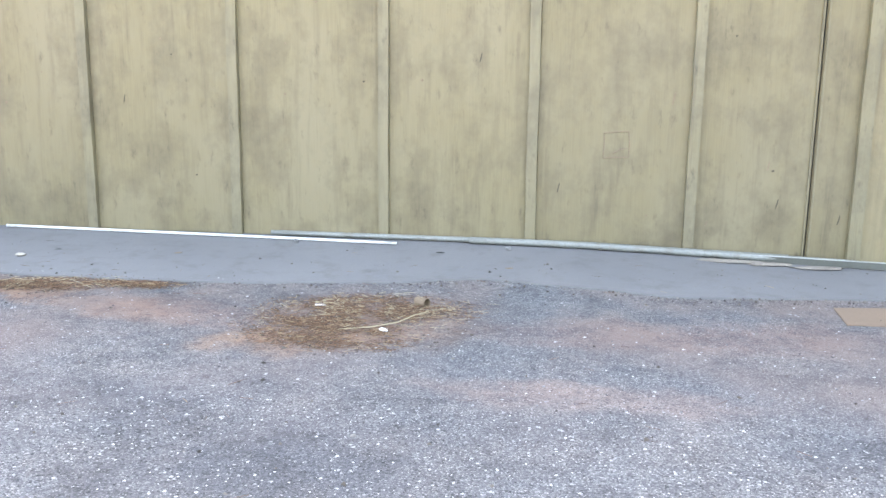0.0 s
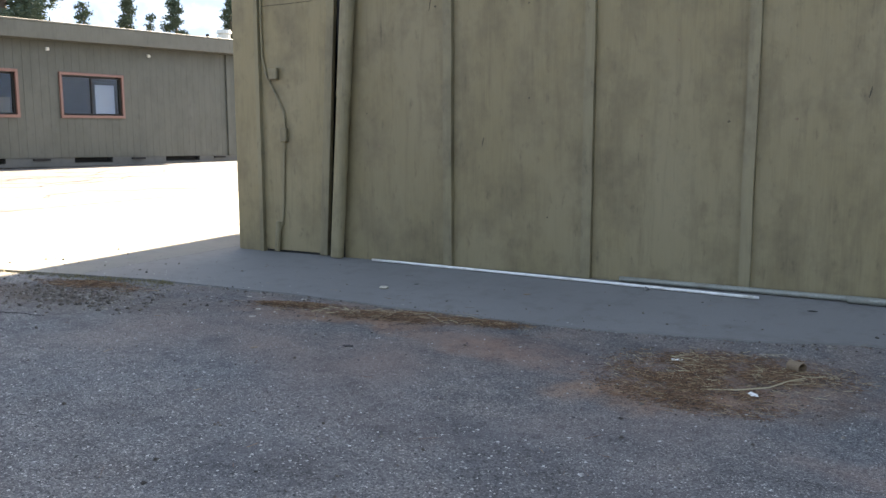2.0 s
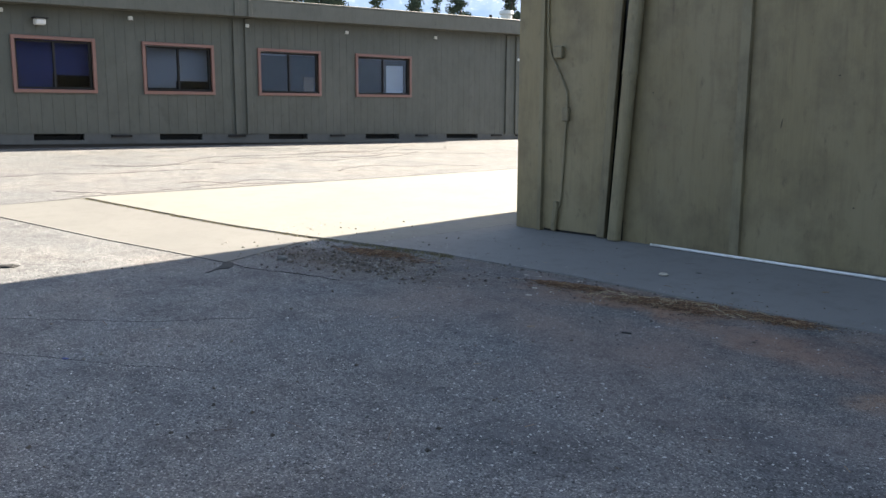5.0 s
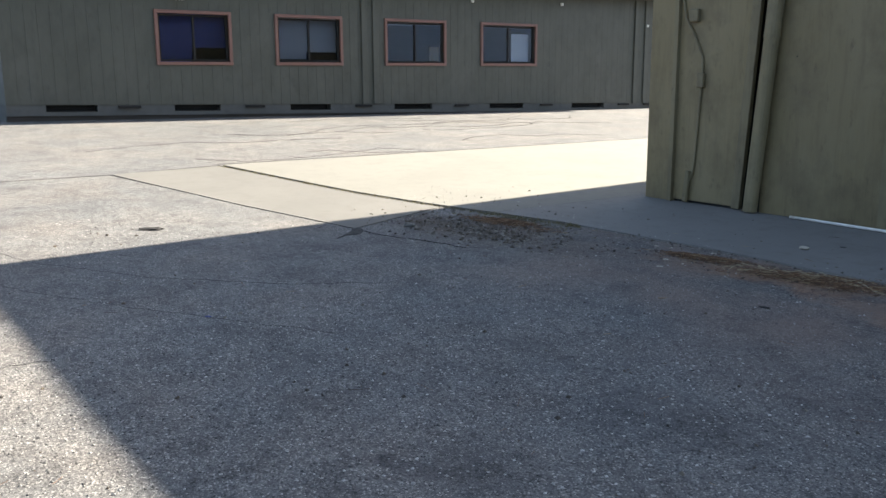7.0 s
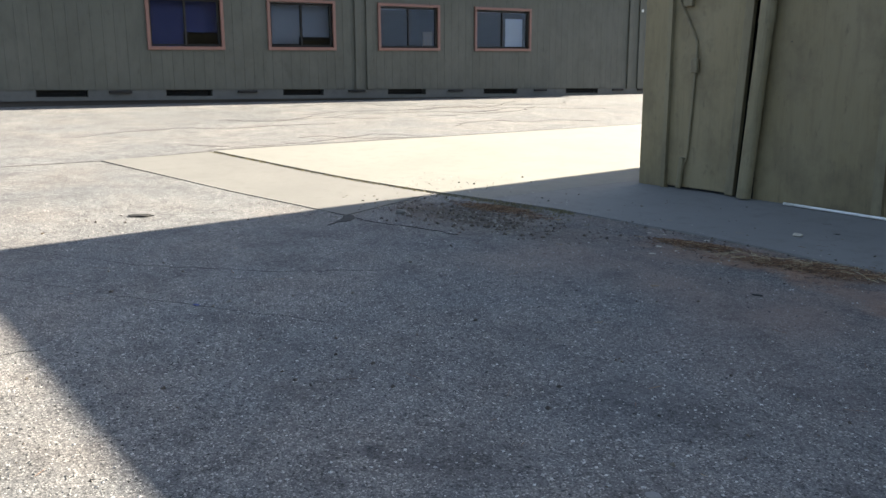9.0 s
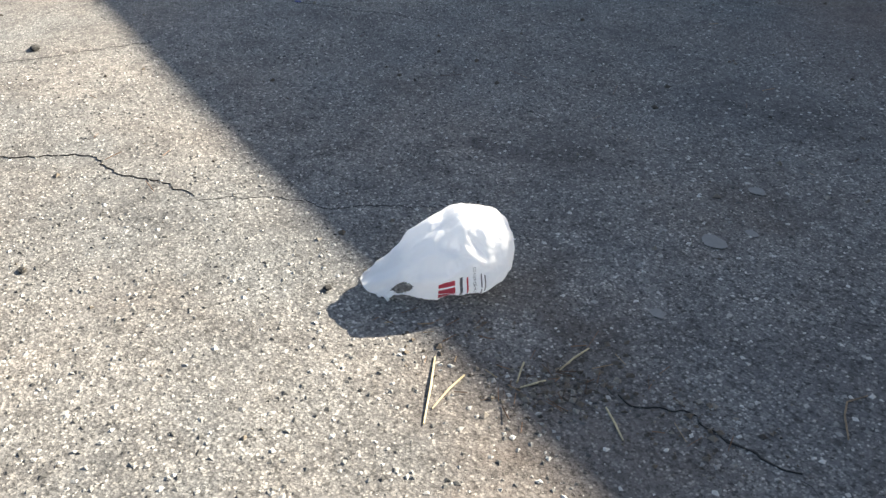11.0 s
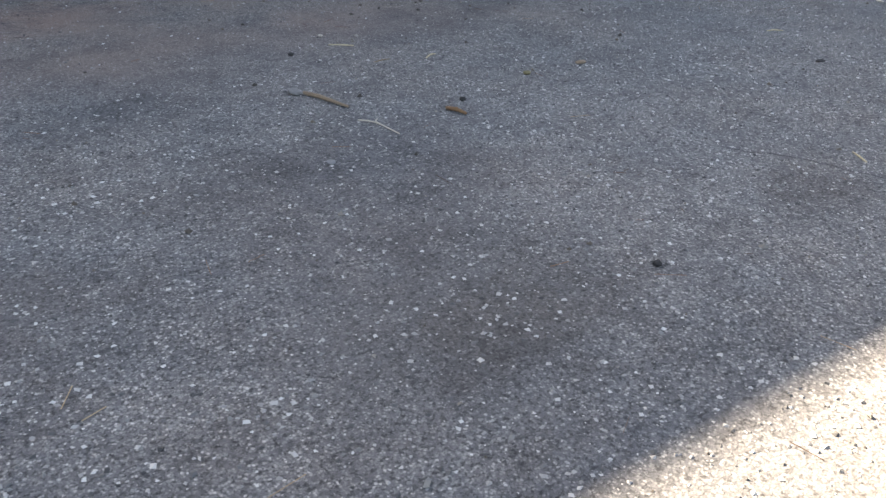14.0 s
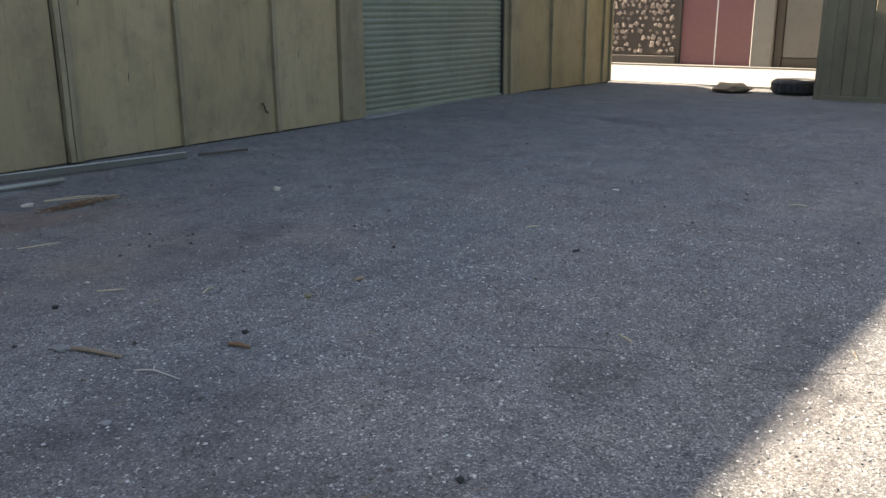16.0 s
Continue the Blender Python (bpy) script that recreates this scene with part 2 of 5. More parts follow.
def concrete_material(name, colour, stain):
    m, n, l = nodes_of(name)
    b = n["Principled BSDF"]
    pos = n.new("ShaderNodeNewGeometry").outputs["Position"]
    fine, mid, broad = noise_node(n, l, pos, 120, 4, 0.65), noise_node(n, l, pos, 6, 6, 0.65), noise_node(n, l, pos, 0.8, 4, 0.55)
    c = mix(n, l, ramp(n, l, fine, 0.3, 0.7), tuple(v * 0.86 for v in colour), tuple(v * 1.1 for v in colour))
    c = mix(n, l, mul(n, l, ramp(n, l, mid, 0.5, 0.72), 0.5), c, stain)
    c = mix(n, l, mul(n, l, ramp(n, l, broad, 0.4, 0.68), 0.5), c, tuple(v * 0.75 for v in colour))
    l.new(c, b.inputs["Base Color"])
    b.inputs["Roughness"].default_value = 0.88
    bump(n, l, mix(n, l, 0.5, fine, mid), 0.25, 0.004, b)
    return m


def paint_material(name, colour, pale, grime, tint=0.05):
    """Old paint on plywood: fine upright grain, runs, pale worn patches and scattered grime."""
    m, n, l = nodes_of(name)
    b = n["Principled BSDF"]
    pos = n.new("ShaderNodeNewGeometry").outputs["Position"]
    grain = noise_node(n, l, pos, 30, 5, 0.6, (3, 3, 0.12))
    runs = noise_node(n, l, pos, 5, 6, 0.68, (2.4, 2.4, 0.22))
    patches = noise_node(n, l, pos, 1.3, 5, 0.6, (1, 1, 0.6))
    spots = noise_node(n, l, pos, 9, 7, 0.7, (1.5, 1.5, 0.55))
    c = mix(n, l, ramp(n, l, grain, 0.3, 0.72), tuple(v * 0.9 for v in colour), tuple(v * 1.1 for v in colour))
    c = mix(n, l, mul(n, l, ramp(n, l, patches, 0.4, 0.66), 0.75), c, pale)
    c = mix(n, l, mul(n, l, ramp(n, l, runs, 0.52, 0.74), 0.45), c, grime)
    c = mix(n, l, mul(n, l, ramp(n, l, noise_node(n, l, pos, 2.2, 8, 0.72, (1, 1, 0.75)), 0.47, 0.7), 0.72), c, grime)
    c = mix(n, l, mul(n, l, ramp(n, l, spots, 0.58, 0.72), 0.6), c, tuple(v * 0.5 for v in grime))
    streak = noise_node(n, l, pos, 2.2, 7, 0.7, (4.5, 4.5, 0.35))
    c = mix(n, l, mul(n, l, ramp(n, l, streak, 0.58, 0.74), 0.55), c, tuple(v * 0.8 for v in grime))
    scuff = noise_node(n, l, pos, 3.1, 6, 0.66, (1, 1, 0.8))
    c = mix(n, l, mul(n, l, ramp(n, l, scuff, 0.62, 0.76), 0.45), c, tuple(v * 0.6 for v in grime))
    info = n.new("ShaderNodeObjectInfo")
    hs = n.new("ShaderNodeHueSaturation")
    v = n.new("ShaderNodeMapRange")
    v.inputs["To Min"].default_value, v.inputs["To Max"].default_value = 1 - tint, 1 + tint
    l.new(info.outputs["Random"], v.inputs["Value"])
    l.new(v.outputs[0], hs.inputs["Value"])
    l.new(c, hs.inputs["Color"])
    l.new(hs.outputs[0], b.inputs["Base Color"])
    b.inputs["Roughness"].default_value = 0.62
    bump(n, l, mix(n, l, 0.6, grain, runs), 0.22, 0.004, b)
    return m


def bag_material():
    m, n, l = nodes_of("thin_white_plastic")
    b = n["Principled BSDF"]
    b.inputs["Base Color"].default_value = (0.9, 0.91, 0.93, 1)
    b.inputs["Roughness"].default_value = 0.3
    vec = n.new("ShaderNodeTexCoord").outputs["Object"]
    bump(n, l, noise_node(n, l, vec, 20, 5, 0.6), 0.55, 0.012, b)
    tr = n.new("ShaderNodeBsdfTranslucent")
    tr.inputs[0].default_value = (0.93, 0.94, 0.96, 1)
    mx = n.new("ShaderNodeMixShader")
    mx.inputs[0].default_value = 0.55
    l.new(b.outputs[0], mx.inputs[1])
    l.new(tr.outputs[0], mx.inputs[2])
    l.new(mx.outputs[0], n["Material Output"].inputs[0])
    return m


def glass_material():
    m, n, l = nodes_of("window_glass")
    b = n["Principled BSDF"]
    b.inputs["Base Color"].default_value = (0.6, 0.66, 0.75, 1)
    b.inputs["Roughness"].default_value, b.inputs["Transmission Weight"].default_value, b.inputs["IOR"].default_value = 0.02, 1, 1.45
    return m


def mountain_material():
    """A rocky slope with snow in its gullies; far blue haze and daylight are put into its glow."""
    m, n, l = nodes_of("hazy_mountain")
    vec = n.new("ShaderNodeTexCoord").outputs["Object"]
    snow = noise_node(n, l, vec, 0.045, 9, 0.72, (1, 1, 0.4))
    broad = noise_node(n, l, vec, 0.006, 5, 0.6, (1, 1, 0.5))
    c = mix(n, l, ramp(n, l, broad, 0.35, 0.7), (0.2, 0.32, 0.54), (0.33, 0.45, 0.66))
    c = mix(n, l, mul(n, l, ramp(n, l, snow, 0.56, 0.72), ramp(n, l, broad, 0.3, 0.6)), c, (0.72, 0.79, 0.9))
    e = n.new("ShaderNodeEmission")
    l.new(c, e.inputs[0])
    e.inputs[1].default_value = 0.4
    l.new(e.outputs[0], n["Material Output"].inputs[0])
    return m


ASPHALT = asphalt_material()
SLAB = concrete_material("slab_concrete", (0.162, 0.158, 0.152), (0.088, 0.079, 0.071))
# Less stained slab concrete; the sunlit end's warmth is put into its colour.
BAY = concrete_material("sunlit_bay_concrete", (0.163, 0.158, 0.137), (0.112, 0.106, 0.09))
PATCH = concrete_material("grey_patch", (0.17, 0.17, 0.17), (0.12, 0.12, 0.12))
OLIVE = paint_material("olive_paint", (0.172, 0.136, 0.069), (0.198, 0.162, 0.094), (0.086, 0.066, 0.036), 0.09)
# Lighter, warmer copy of OLIVE: extra light on the right-hand panels, as colour.
OLIVE_LIT = paint_material("olive_paint_lit", (0.218, 0.17, 0.088), (0.245, 0.196, 0.113), (0.11, 0.084, 0.046), 0.06)
DARK_OLIVE = paint_material("dark_olive_cladding_paint", (0.115, 0.098, 0.056), (0.135, 0.118, 0.072), (0.075, 0.062, 0.036), 0.05)
OLIVE_TRIM = paint_material("olive_trim_paint", (0.174, 0.144, 0.08), (0.2, 0.17, 0.104), (0.085, 0.068, 0.04), 0.08)
GREEN_GREY = paint_material("grey_green_siding_paint", (0.073, 0.076, 0.06), (0.086, 0.087, 0.072), (0.055, 0.056, 0.044), 0.03)
FASCIA = paint_material("fascia_paint", (0.088, 0.088, 0.07), (0.102, 0.102, 0.084), (0.066, 0.066, 0.052))
PINK = plain("salmon_trim_paint", (0.21, 0.105, 0.083), 0.55, vary=0.15, dirt=(0.17, 0.1, 0.08))
SHUTTER = paint_material("green_shutter_paint", (0.15, 0.17, 0.12), (0.172, 0.19, 0.14), (0.11, 0.122, 0.085), 0.04)
DARK = plain("void_shade_black", (0.012, 0.012, 0.011), 0.9, vary=0.3)
# Concrete tone lowered to carry the shade at the building's foot.
SKIRT = concrete_material("skirt_concrete", (0.105, 0.105, 0.098), (0.06, 0.06, 0.055))
BAG = bag_material()
GLASS = glass_material()
MOUNTAIN = mountain_material()
RED_INK = plain("red_print", (0.62, 0.05, 0.08), 0.35, vary=0.08)
GREY_INK = plain("grey_print", (0.12, 0.12, 0.13), 0.4, vary=0.1)
WHITE_PIPE = plain("chalky_white_pipe", (0.62, 0.62, 0.6), 0.45, vary=0.12, dirt=(0.35, 0.33, 0.29))
GREY_PIPE = plain("galvanised_pipe", (0.22, 0.225, 0.2), 0.55, 0.2, 0.2, dirt=(0.16, 0.14, 0.11))
STRAW = plain("dry_straw", (0.42, 0.35, 0.22), 0.8, vary=0.25, scale=40)
NEEDLE = plain("brown_needles", (0.16, 0.085, 0.04), 0.85, vary=0.4, scale=30)
BARK = plain("weathered_wood", (0.2, 0.14, 0.09), 0.85, vary=0.35, scale=25, relief=0.5)
DARK_KNOT = plain("dark_knot", (0.055, 0.045, 0.03), 0.9, vary=0.4, scale=60)
PALE = plain("bleached_scrap", (0.38, 0.34, 0.28), 0.8, vary=0.2, scale=20)
HUSK = plain("dry_husk", (0.25, 0.215, 0.175), 0.85, vary=0.35, scale=14, relief=0.5, dirt=(0.14, 0.11, 0.085))
PALE_EDGE = plain("pale_edge", (0.4, 0.4, 0.38), 0.5, 0.2, 0.2, dirt=(0.24, 0.23, 0.2))
PAPER = plain("white_paper", (0.72, 0.71, 0.68), 0.8, vary=0.1)
GRIT = plain("dark_grit", (0.022, 0.021, 0.02), 0.95, vary=0.4, scale=40, relief=0.6)
CHIP = plain("pale_aggregate", (0.3, 0.29, 0.27), 0.8, vary=0.4, scale=60)
DARK_CHIP = plain("dark_aggregate", (0.05, 0.05, 0.05), 0.85, vary=0.4, scale=60)
WEED = plain("dry_weeds", (0.15, 0.125, 0.055), 0.8, vary=0.4, scale=30)
RUBBER = plain("dusty_rubber", (0.022, 0.022, 0.023), 0.8, vary=0.3, dirt=(0.1, 0.095, 0.085))
PINE = plain("pine_needles", (0.05, 0.075, 0.045), 0.8, vary=0.4, scale=3)
TRUNK = plain("pine_bark", (0.1, 0.07, 0.05), 0.9, vary=0.35)
RED_DOOR = plain("faded_red_door_paint", (0.165, 0.07, 0.073), 0.5, vary=0.1, scale=2, dirt=(0.14, 0.075, 0.075))
RENDER_GREY = concrete_material("grey_render", (0.135, 0.128, 0.118), (0.09, 0.082, 0.072))
MORTAR = concrete_material("brown_mortar", (0.06, 0.05, 0.042), (0.05, 0.042, 0.034))
STONE = plain("pale_field_stone", (0.2, 0.16, 0.135), 0.85, vary=0.25, scale=8, random_tint=0.35)
PALE_ROAD = concrete_material("pale_road", (0.21, 0.2, 0.18), (0.17, 0.158, 0.138))
WHITE_BOX = plain("white_fixture", (0.6, 0.6, 0.57), 0.5, vary=0.1)
BLIND = plain("window_blind", (0.3, 0.32, 0.33), 0.7, vary=0.08)
BLUE_BLIND = plain("blue_curtain", (0.035, 0.05, 0.16), 0.8, vary=0.2)
CARD = plain("tan_card", (0.2, 0.135, 0.09), 0.8, vary=0.1)
# Near-black: the unlit room's darkness is put into its surfaces' colour.
ROOM = plain("room_shade", (0.025, 0.025, 0.028), 0.8, vary=0.2)


# ---- mesh helpers ----
def part(name, bm, material, parent=None, label="", smooth=False):
    me = bpy.data.meshes.new(name)
    bm.normal_update()
    bm.to_mesh(me)
    bm.free()
    me.materials.append(material)
    if smooth:
        for p in me.polygons:
            p.use_smooth = True
    ob = new(name, me)
    ob.parent = parent
    if label:
        ob["label"] = label
    return ob


def add_box(bm, x0, x1, y0, y1, z0, z1, bevel=0.0):
    r = bmesh.ops.create_cube(bm, size=1)
    for v in r["verts"]:
        v.co = ((x0 + x1) / 2 + v.co.x * (x1 - x0), (y0 + y1) / 2 + v.co.y * (y1 - y0), (z0 + z1) / 2 + v.co.z * (z1 - z0))
    if bevel:
        bmesh.ops.bevel(bm, geom=list({e for v in r["verts"] for e in v.link_edges}), offset=bevel, segments=1, affect="EDGES")
    return bm


def box_bm(x0, x1, y0, y1, z0, z1, bevel=0.0):
    return add_box(bmesh.new(), x0, x1, y0, y1, z0, z1, bevel)


def add_tube(bm, points, radius, sides=8, taper=None):
    """A closed tube along points; taper: radius factor at each point."""
    pts = [Vector(p) for p in points]
    rings = []
    for i, p in enumerate(pts):
        d = (pts[min(i + 1, len(pts) - 1)] - pts[max(i - 1, 0)]).normalized()
        a = d.orthogonal().normalized() if abs(d.z) > 0.9 else d.cross(Vector((0, 0, 1))).normalized()
        b = d.cross(a)
        r = radius * (taper[i] if taper else 1)
        rings.append([bm.verts.new(p + r * (math.cos(6.2832 * k / sides) * a + math.sin(6.2832 * k / sides) * b)) for k in range(sides)])
    for s, t in zip(rings, rings[1:]):
        for k in range(sides):
            bm.faces.new((s[k], s[(k + 1) % sides], t[(k + 1) % sides], t[k]))
    bm.faces.new(rings[0][::-1])
    bm.faces.new(rings[-1])
    return bm


def tube_bm(points, radius, sides=8, taper=None):
    return add_tube(bmesh.new(), points, radius, sides, taper)


def empty(name, label, category, group="", kind=""):
    return tagged(new(name), label, category, group, kind)


def step(v, a, b):
    return min(1.0, max(0.0, (v - a) / (b - a)))


def base_rise(x):
    return 0.021 * max(0.0, -x - 1.5) if x > -18 else 0.021 * 16.5


def wall_foot(x):
    """Height of the paving against the wall."""
    return 0.09 - 0.075 * step(x, 0.0, 2.6) + 0.045 * step(x, 6.5, 9.5) - 0.04 * step(x, 11, 13)


def lie(x, y):
    """Height of the ground: it falls from the far building and away from the wall."""
    g = base_rise(x)
    if x > -6.3 and x < 14 and y > -1.45:
        g += (wall_foot(x) - g) * step(y, -1.45, -0.05)
    if -12 < y < -1.46 and 12 < x < 14.5:
        g -= 0.05 * step(x, 12.2, 13.4) * step(-x, -14.4, -14.1)
    if x < -8:
        g += step(-x, 8, 17) * (0.17 - 0.011 * max(-6.0, min(13.0, y)))
    return g


def sheet(xs, ys, lift, keep=lambda x, y: True):
    """A sheet that follows the ground over the cells of a grid whose middles are kept."""
    bm = bmesh.new()
    vs = {}

    def vert(i, j):
        if (i, j) not in vs:
            vs[i, j] = bm.verts.new((xs[i], ys[j], lie(xs[i], ys[j]) + lift))
        return vs[i, j]

    for i in range(len(xs) - 1):
        for j in range(len(ys) - 1):
            if keep((xs[i] + xs[i + 1]) / 2, (ys[j] + ys[j + 1]) / 2):
                bm.faces.new((vert(i, j), vert(i + 1, j), vert(i + 1, j + 1), vert(i, j + 1)))
    return bm


def polygon_sheet(outline, lift, skirt=0.05):
    """A flat-laid slab over an outline, with its sides let into the ground."""
    bm = bmesh.new()
    top = [bm.verts.new((x, y, lie(x, y) + lift)) for x, y in outline]
    low = [bm.verts.new((x, y, lie(x, y) - skirt)) for x, y in outline]
    bm.faces.new(top)
    k = len(outline)
    for i in range(k):
        bm.faces.new((low[i], low[(i + 1) % k], top[(i + 1) % k], top[i]))
    bmesh.ops.triangulate(bm, faces=bm.faces[:1])
    return bm


# ---- ground ----
gx = sorted({-400, -150, -70, -40, -25, 25, 40, 70, 150, 400} | {round(-18 + 0.5 * i, 3) for i in range(75)})
gy = sorted({-400, -150, -70, -40, -25, -18, 18, 25, 40, 70, 150, 400} | {-12, -9, -7, -6, -5, -4, -3, -2.2, -1.8, 2, 4, 6, 9, 12} | {-1.45, -1.1, -0.75, -0.4, -0.05})
tagged(part("ground", sheet(gx, gy, 0.0), ASPHALT), "worn grey asphalt yard with pale aggregate and stains", "asphalt", kind="structure")


def front_edge(x):
    """Front edge of the concrete apron along the wall."""
    pts = ((-10.45, -2.68), (-8.69, -2.37), (-7.09, -2.04), (-5.72, -1.66), (-4.27, -1.5), (-2.6, -1.42), (-1.6, -1.25), (-0.57, -1.02), (0.63, -1.25), (2.0, -1.1), (3.2, -0.75))
    for (a, ya), (b, yb) in zip(pts, pts[1:]):
        if a <= x <= b:
            return ya + (yb - ya) * (x - a) / (b - a)
    return pts[0][1] if x < pts[0][0] else pts[-1][1]


def apron(a0, a1):
    """The apron: a slab with a ragged front edge that runs under the wall, and a wide bay beside the building's corner."""
    bm = bmesh.new()
    n_col = int((a1 - a0) / 0.13)
    xs = [a0 + (a1 - a0) * i / n_col for i in range(n_col + 1)]
    rows = []
    for x in xs:
        f = front_edge(x) + 0.035 * (noise.noise((x * 2.1, 3, 0)) if x > -5 else 0.25 * noise.noise((x * 2.1, 3, 0)))
        far = 9.0 if a1 < -6 else 0.4
        ys = [f + (min(0.0, far) - f) * k / 5 for k in range(6)] + [far]
        lift = 0.012 if x < 2 else 0.012 - 0.01 * step(x, 2, 3.2)
        rows.append([bm.verts.new((x, f - 0.004, lie(x, f) - 0.03))] + [bm.verts.new((x, y, lie(x, y) + lift)) for y in ys])
    for a, b in zip(rows, rows[1:]):
        for k in range(len(a) - 1):
            bm.faces.new((a[k], b[k], b[k + 1], a[k + 1]))
    first = rows[0]
    feet = [bm.verts.new((v.co.x - 0.003, v.co.y, v.co.z - 0.06)) for v in first]
    for k in range(len(first) - 1):
        bm.faces.new((feet[k], first[k], first[k + 1], feet[k + 1]))
    return bm


tagged(part("pavement", apron(-6.38, 3.2), SLAB), "worn stained concrete apron along the wall", "concrete slab", kind="structure")
tagged(part("pavement", apron(-10.45, -6.39), BAY), "clean pale concrete bay beside the shed, colour toned as sunlit", "concrete slab", kind="structure")
tagged(part("pavement_patch", polygon_sheet([(-7.5, -6.12), (-8.3, -5.85), (-9.3, -5.45), (-10.05, -5.2), (-11.4, -5.15), (-12.7, -5.18), (-15, -6.6), (-14, -9), (-9.5, -8.6)], 0.006), PATCH), "smooth grey patch of newer paving in the yard", "paving patch", kind="structure")
STRIP = concrete_material("worn_strip", (0.122, 0.117, 0.106), (0.088, 0.082, 0.072))
tagged(part("pavement_strip", polygon_sheet([(-10.3, -4.0), (-9.2, -3.76), (-8.0, -3.5), (-6.45, -3.2), (-6.9, -2.06), (-7.09, -2.1), (-8.0, -2.28), (-8.69, -2.43), (-10.44, -2.74)], 0.006), STRIP), "darker worn strip of paving beside the clean bay", "paving strip", kind="structure")
tagged(part("road", polygon_sheet([(14.3, -20), (18.74, -20), (18.74, 20), (14.3, 20)], 0.01), PALE_ROAD), "pale sunlit concrete drive beyond the wall's end", "road", kind="structure")


# ---- main building ----
TOP = 3.3


def olive_building():
    wall = tagged(new("wall_front"), "olive-green painted plywood wall with battens and runs", "wall", kind="structure")
    bm = bmesh.new()
    for x0, x1, z0 in ((-6.29, -5.26, 0.02), (-5.1, 7.46, -0.1), (10.68, 13.86, -0.1), (7.46, 10.68, 2.98)):
        add_box(bm, x0, x1, 0.02, 0.16, z0, TOP)
    # Near-black backing puts shadow lines into the slits beside the battens.
    part("backing", bm, GRIT, wall)
    edges = [-5.08, -3.945, -2.705, -1.5, -0.34, 0.87, 1.74, 2.085, 3.98, 5.1, 6.25, 7.2]
    right = [10.93, 11.83, 12.92, 13.57, 13.86]
    for a, b in list(zip(edges, edges[1:])) + list(zip(right, right[1:])):
        foot = wall_foot((a + b) / 2) + 0.012
        gap_a = 0.005 if a == 1.74 else 0.03 if a > 5 else 0.042
        gap_b = 0.005 if b == 1.74 else 0.022 if b > 5 else 0.034
        part("panel", box_bm(a + gap_a, b - gap_b, 0.0, 0.019, foot, TOP, 0.003), OLIVE if a < 2 or a > 10 else OLIVE_LIT, wall)
    part("panel", box_bm(-6.31, -5.995, 0.0, 0.019, 0.1, TOP, 0.003), OLIVE, wall)
    bm = box_bm(-5.985, -5.27, 0.0, 0.019, 0.125, TOP, 0.003)
    for v in bm.verts:
        v.co.x += 0.056 * v.co.z + 0.03 if v.co.x > -5.5 else 0.0
    part("panel", bm, OLIVE, wall)
    for x, w in [(-5.99, 0.05)] + [(e, 0.085) for e in edges[1:6]] + [(2.085, 0.1), (3.985, 0.05), (4.05, 0.07), (5.1, 0.055), (6.25, 0.055), (7.235, 0.09), (11.83, 0.05), (12.92, 0.05), (13.57, 0.05), (13.83, 0.06)]:
        bm = bmesh.new()
        foot = wall_foot(x) + 0.014
        n_seg = 14
        rows = []
        for k in range(n_seg + 1):
            z = foot + (TOP - foot) * k / n_seg
            s = 0.006 * noise.noise((x * 7, z * 1.7, 1)) + 0.004 * noise.noise((x * 5, z * 6, 4))
            d = 0.04 + 0.003 * noise.noise((x * 3, z * 2, 9))
            h = w / 2
            rows.append([bm.verts.new(p) for p in ((x - h + s, 0.018, z), (x - h + s + 0.003, -d, z), (x + h + s - 0.003, -d, z), (x + h + s, 0.018, z))])
        for r, t in zip(rows, rows[1:]):
            for k in range(3):
                bm.faces.new((r[k], r[k + 1], t[k + 1], t[k]))
        bm.faces.new(rows[0][::-1])
        part("batten", bm, OLIVE_TRIM, wall)
    # open seam with two thin lips
    for x in (1.722, 1.762):
        part("seam_lip", box_bm(x - 0.007, x + 0.007, -0.014, 0.0, wall_foot(x) + 0.02, TOP, 0.002), OLIVE_TRIM, wall)
    # leaning board beside the gap between the two units
    bm = box_bm(-5.345, -5.262, -0.03, 0.02, 0.11, TOP, 0.004)
    for v in bm.verts:
        v.co.x += 0.056 * v.co.z + 0.034
    part("batten", bm, OLIVE_TRIM, wall, "board leaning along the dark gap")
    # Near-black sheet closing the gap; the gap's shade is put into its colour.
    part("gap_shade", box_bm(-5.3, -4.9, 0.17, 0.2, 0.0, TOP), DARK, wall)
    # knots, nail holes and a square patch let into the plywood
    for x, z, r in ((-2.29, 1.23, 0.016), (-2.03, 1.93, 0.018), (-2.28, 1.62, 0.013), (-2.3, 0.8, 0.012), (-4.65, 1.13, 0.022), (-3.3, 1.65, 0.015), (-1.2, 1.35, 0.02), (-0.55, 0.6, 0.012), (1.1, 1.25, 0.01), (-3.2, 0.32, 0.01), (-2.2, 0.45, 0.011), (0.55, 0.35, 0.012), (3.2, 0.8, 0.014), (4.6, 1.0, 0.016), (5.7, 0.6, 0.012)):
        bm = bmesh.new()
        bmesh.ops.create_icosphere(bm, subdivisions=1, radius=1)
        for v in bm.verts:
            v.co = Vector((x + v.co.x * 0.62 * r * (1 + 0.4 * noise.noise(v.co * 3 + Vector((x, z, 0)))), -0.001 + v.co.y * 0.004, z + v.co.z * r * 0.55))
        part("knot", bm, BARK, wall)
    rnd = random.Random(77)
    for k in range(46):
        x, z = rnd.uniform(-5.0, 7.1), rnd.uniform(0.2, 2.7)
        if min(abs(x - e) for e in edges) < 0.12:
            continue
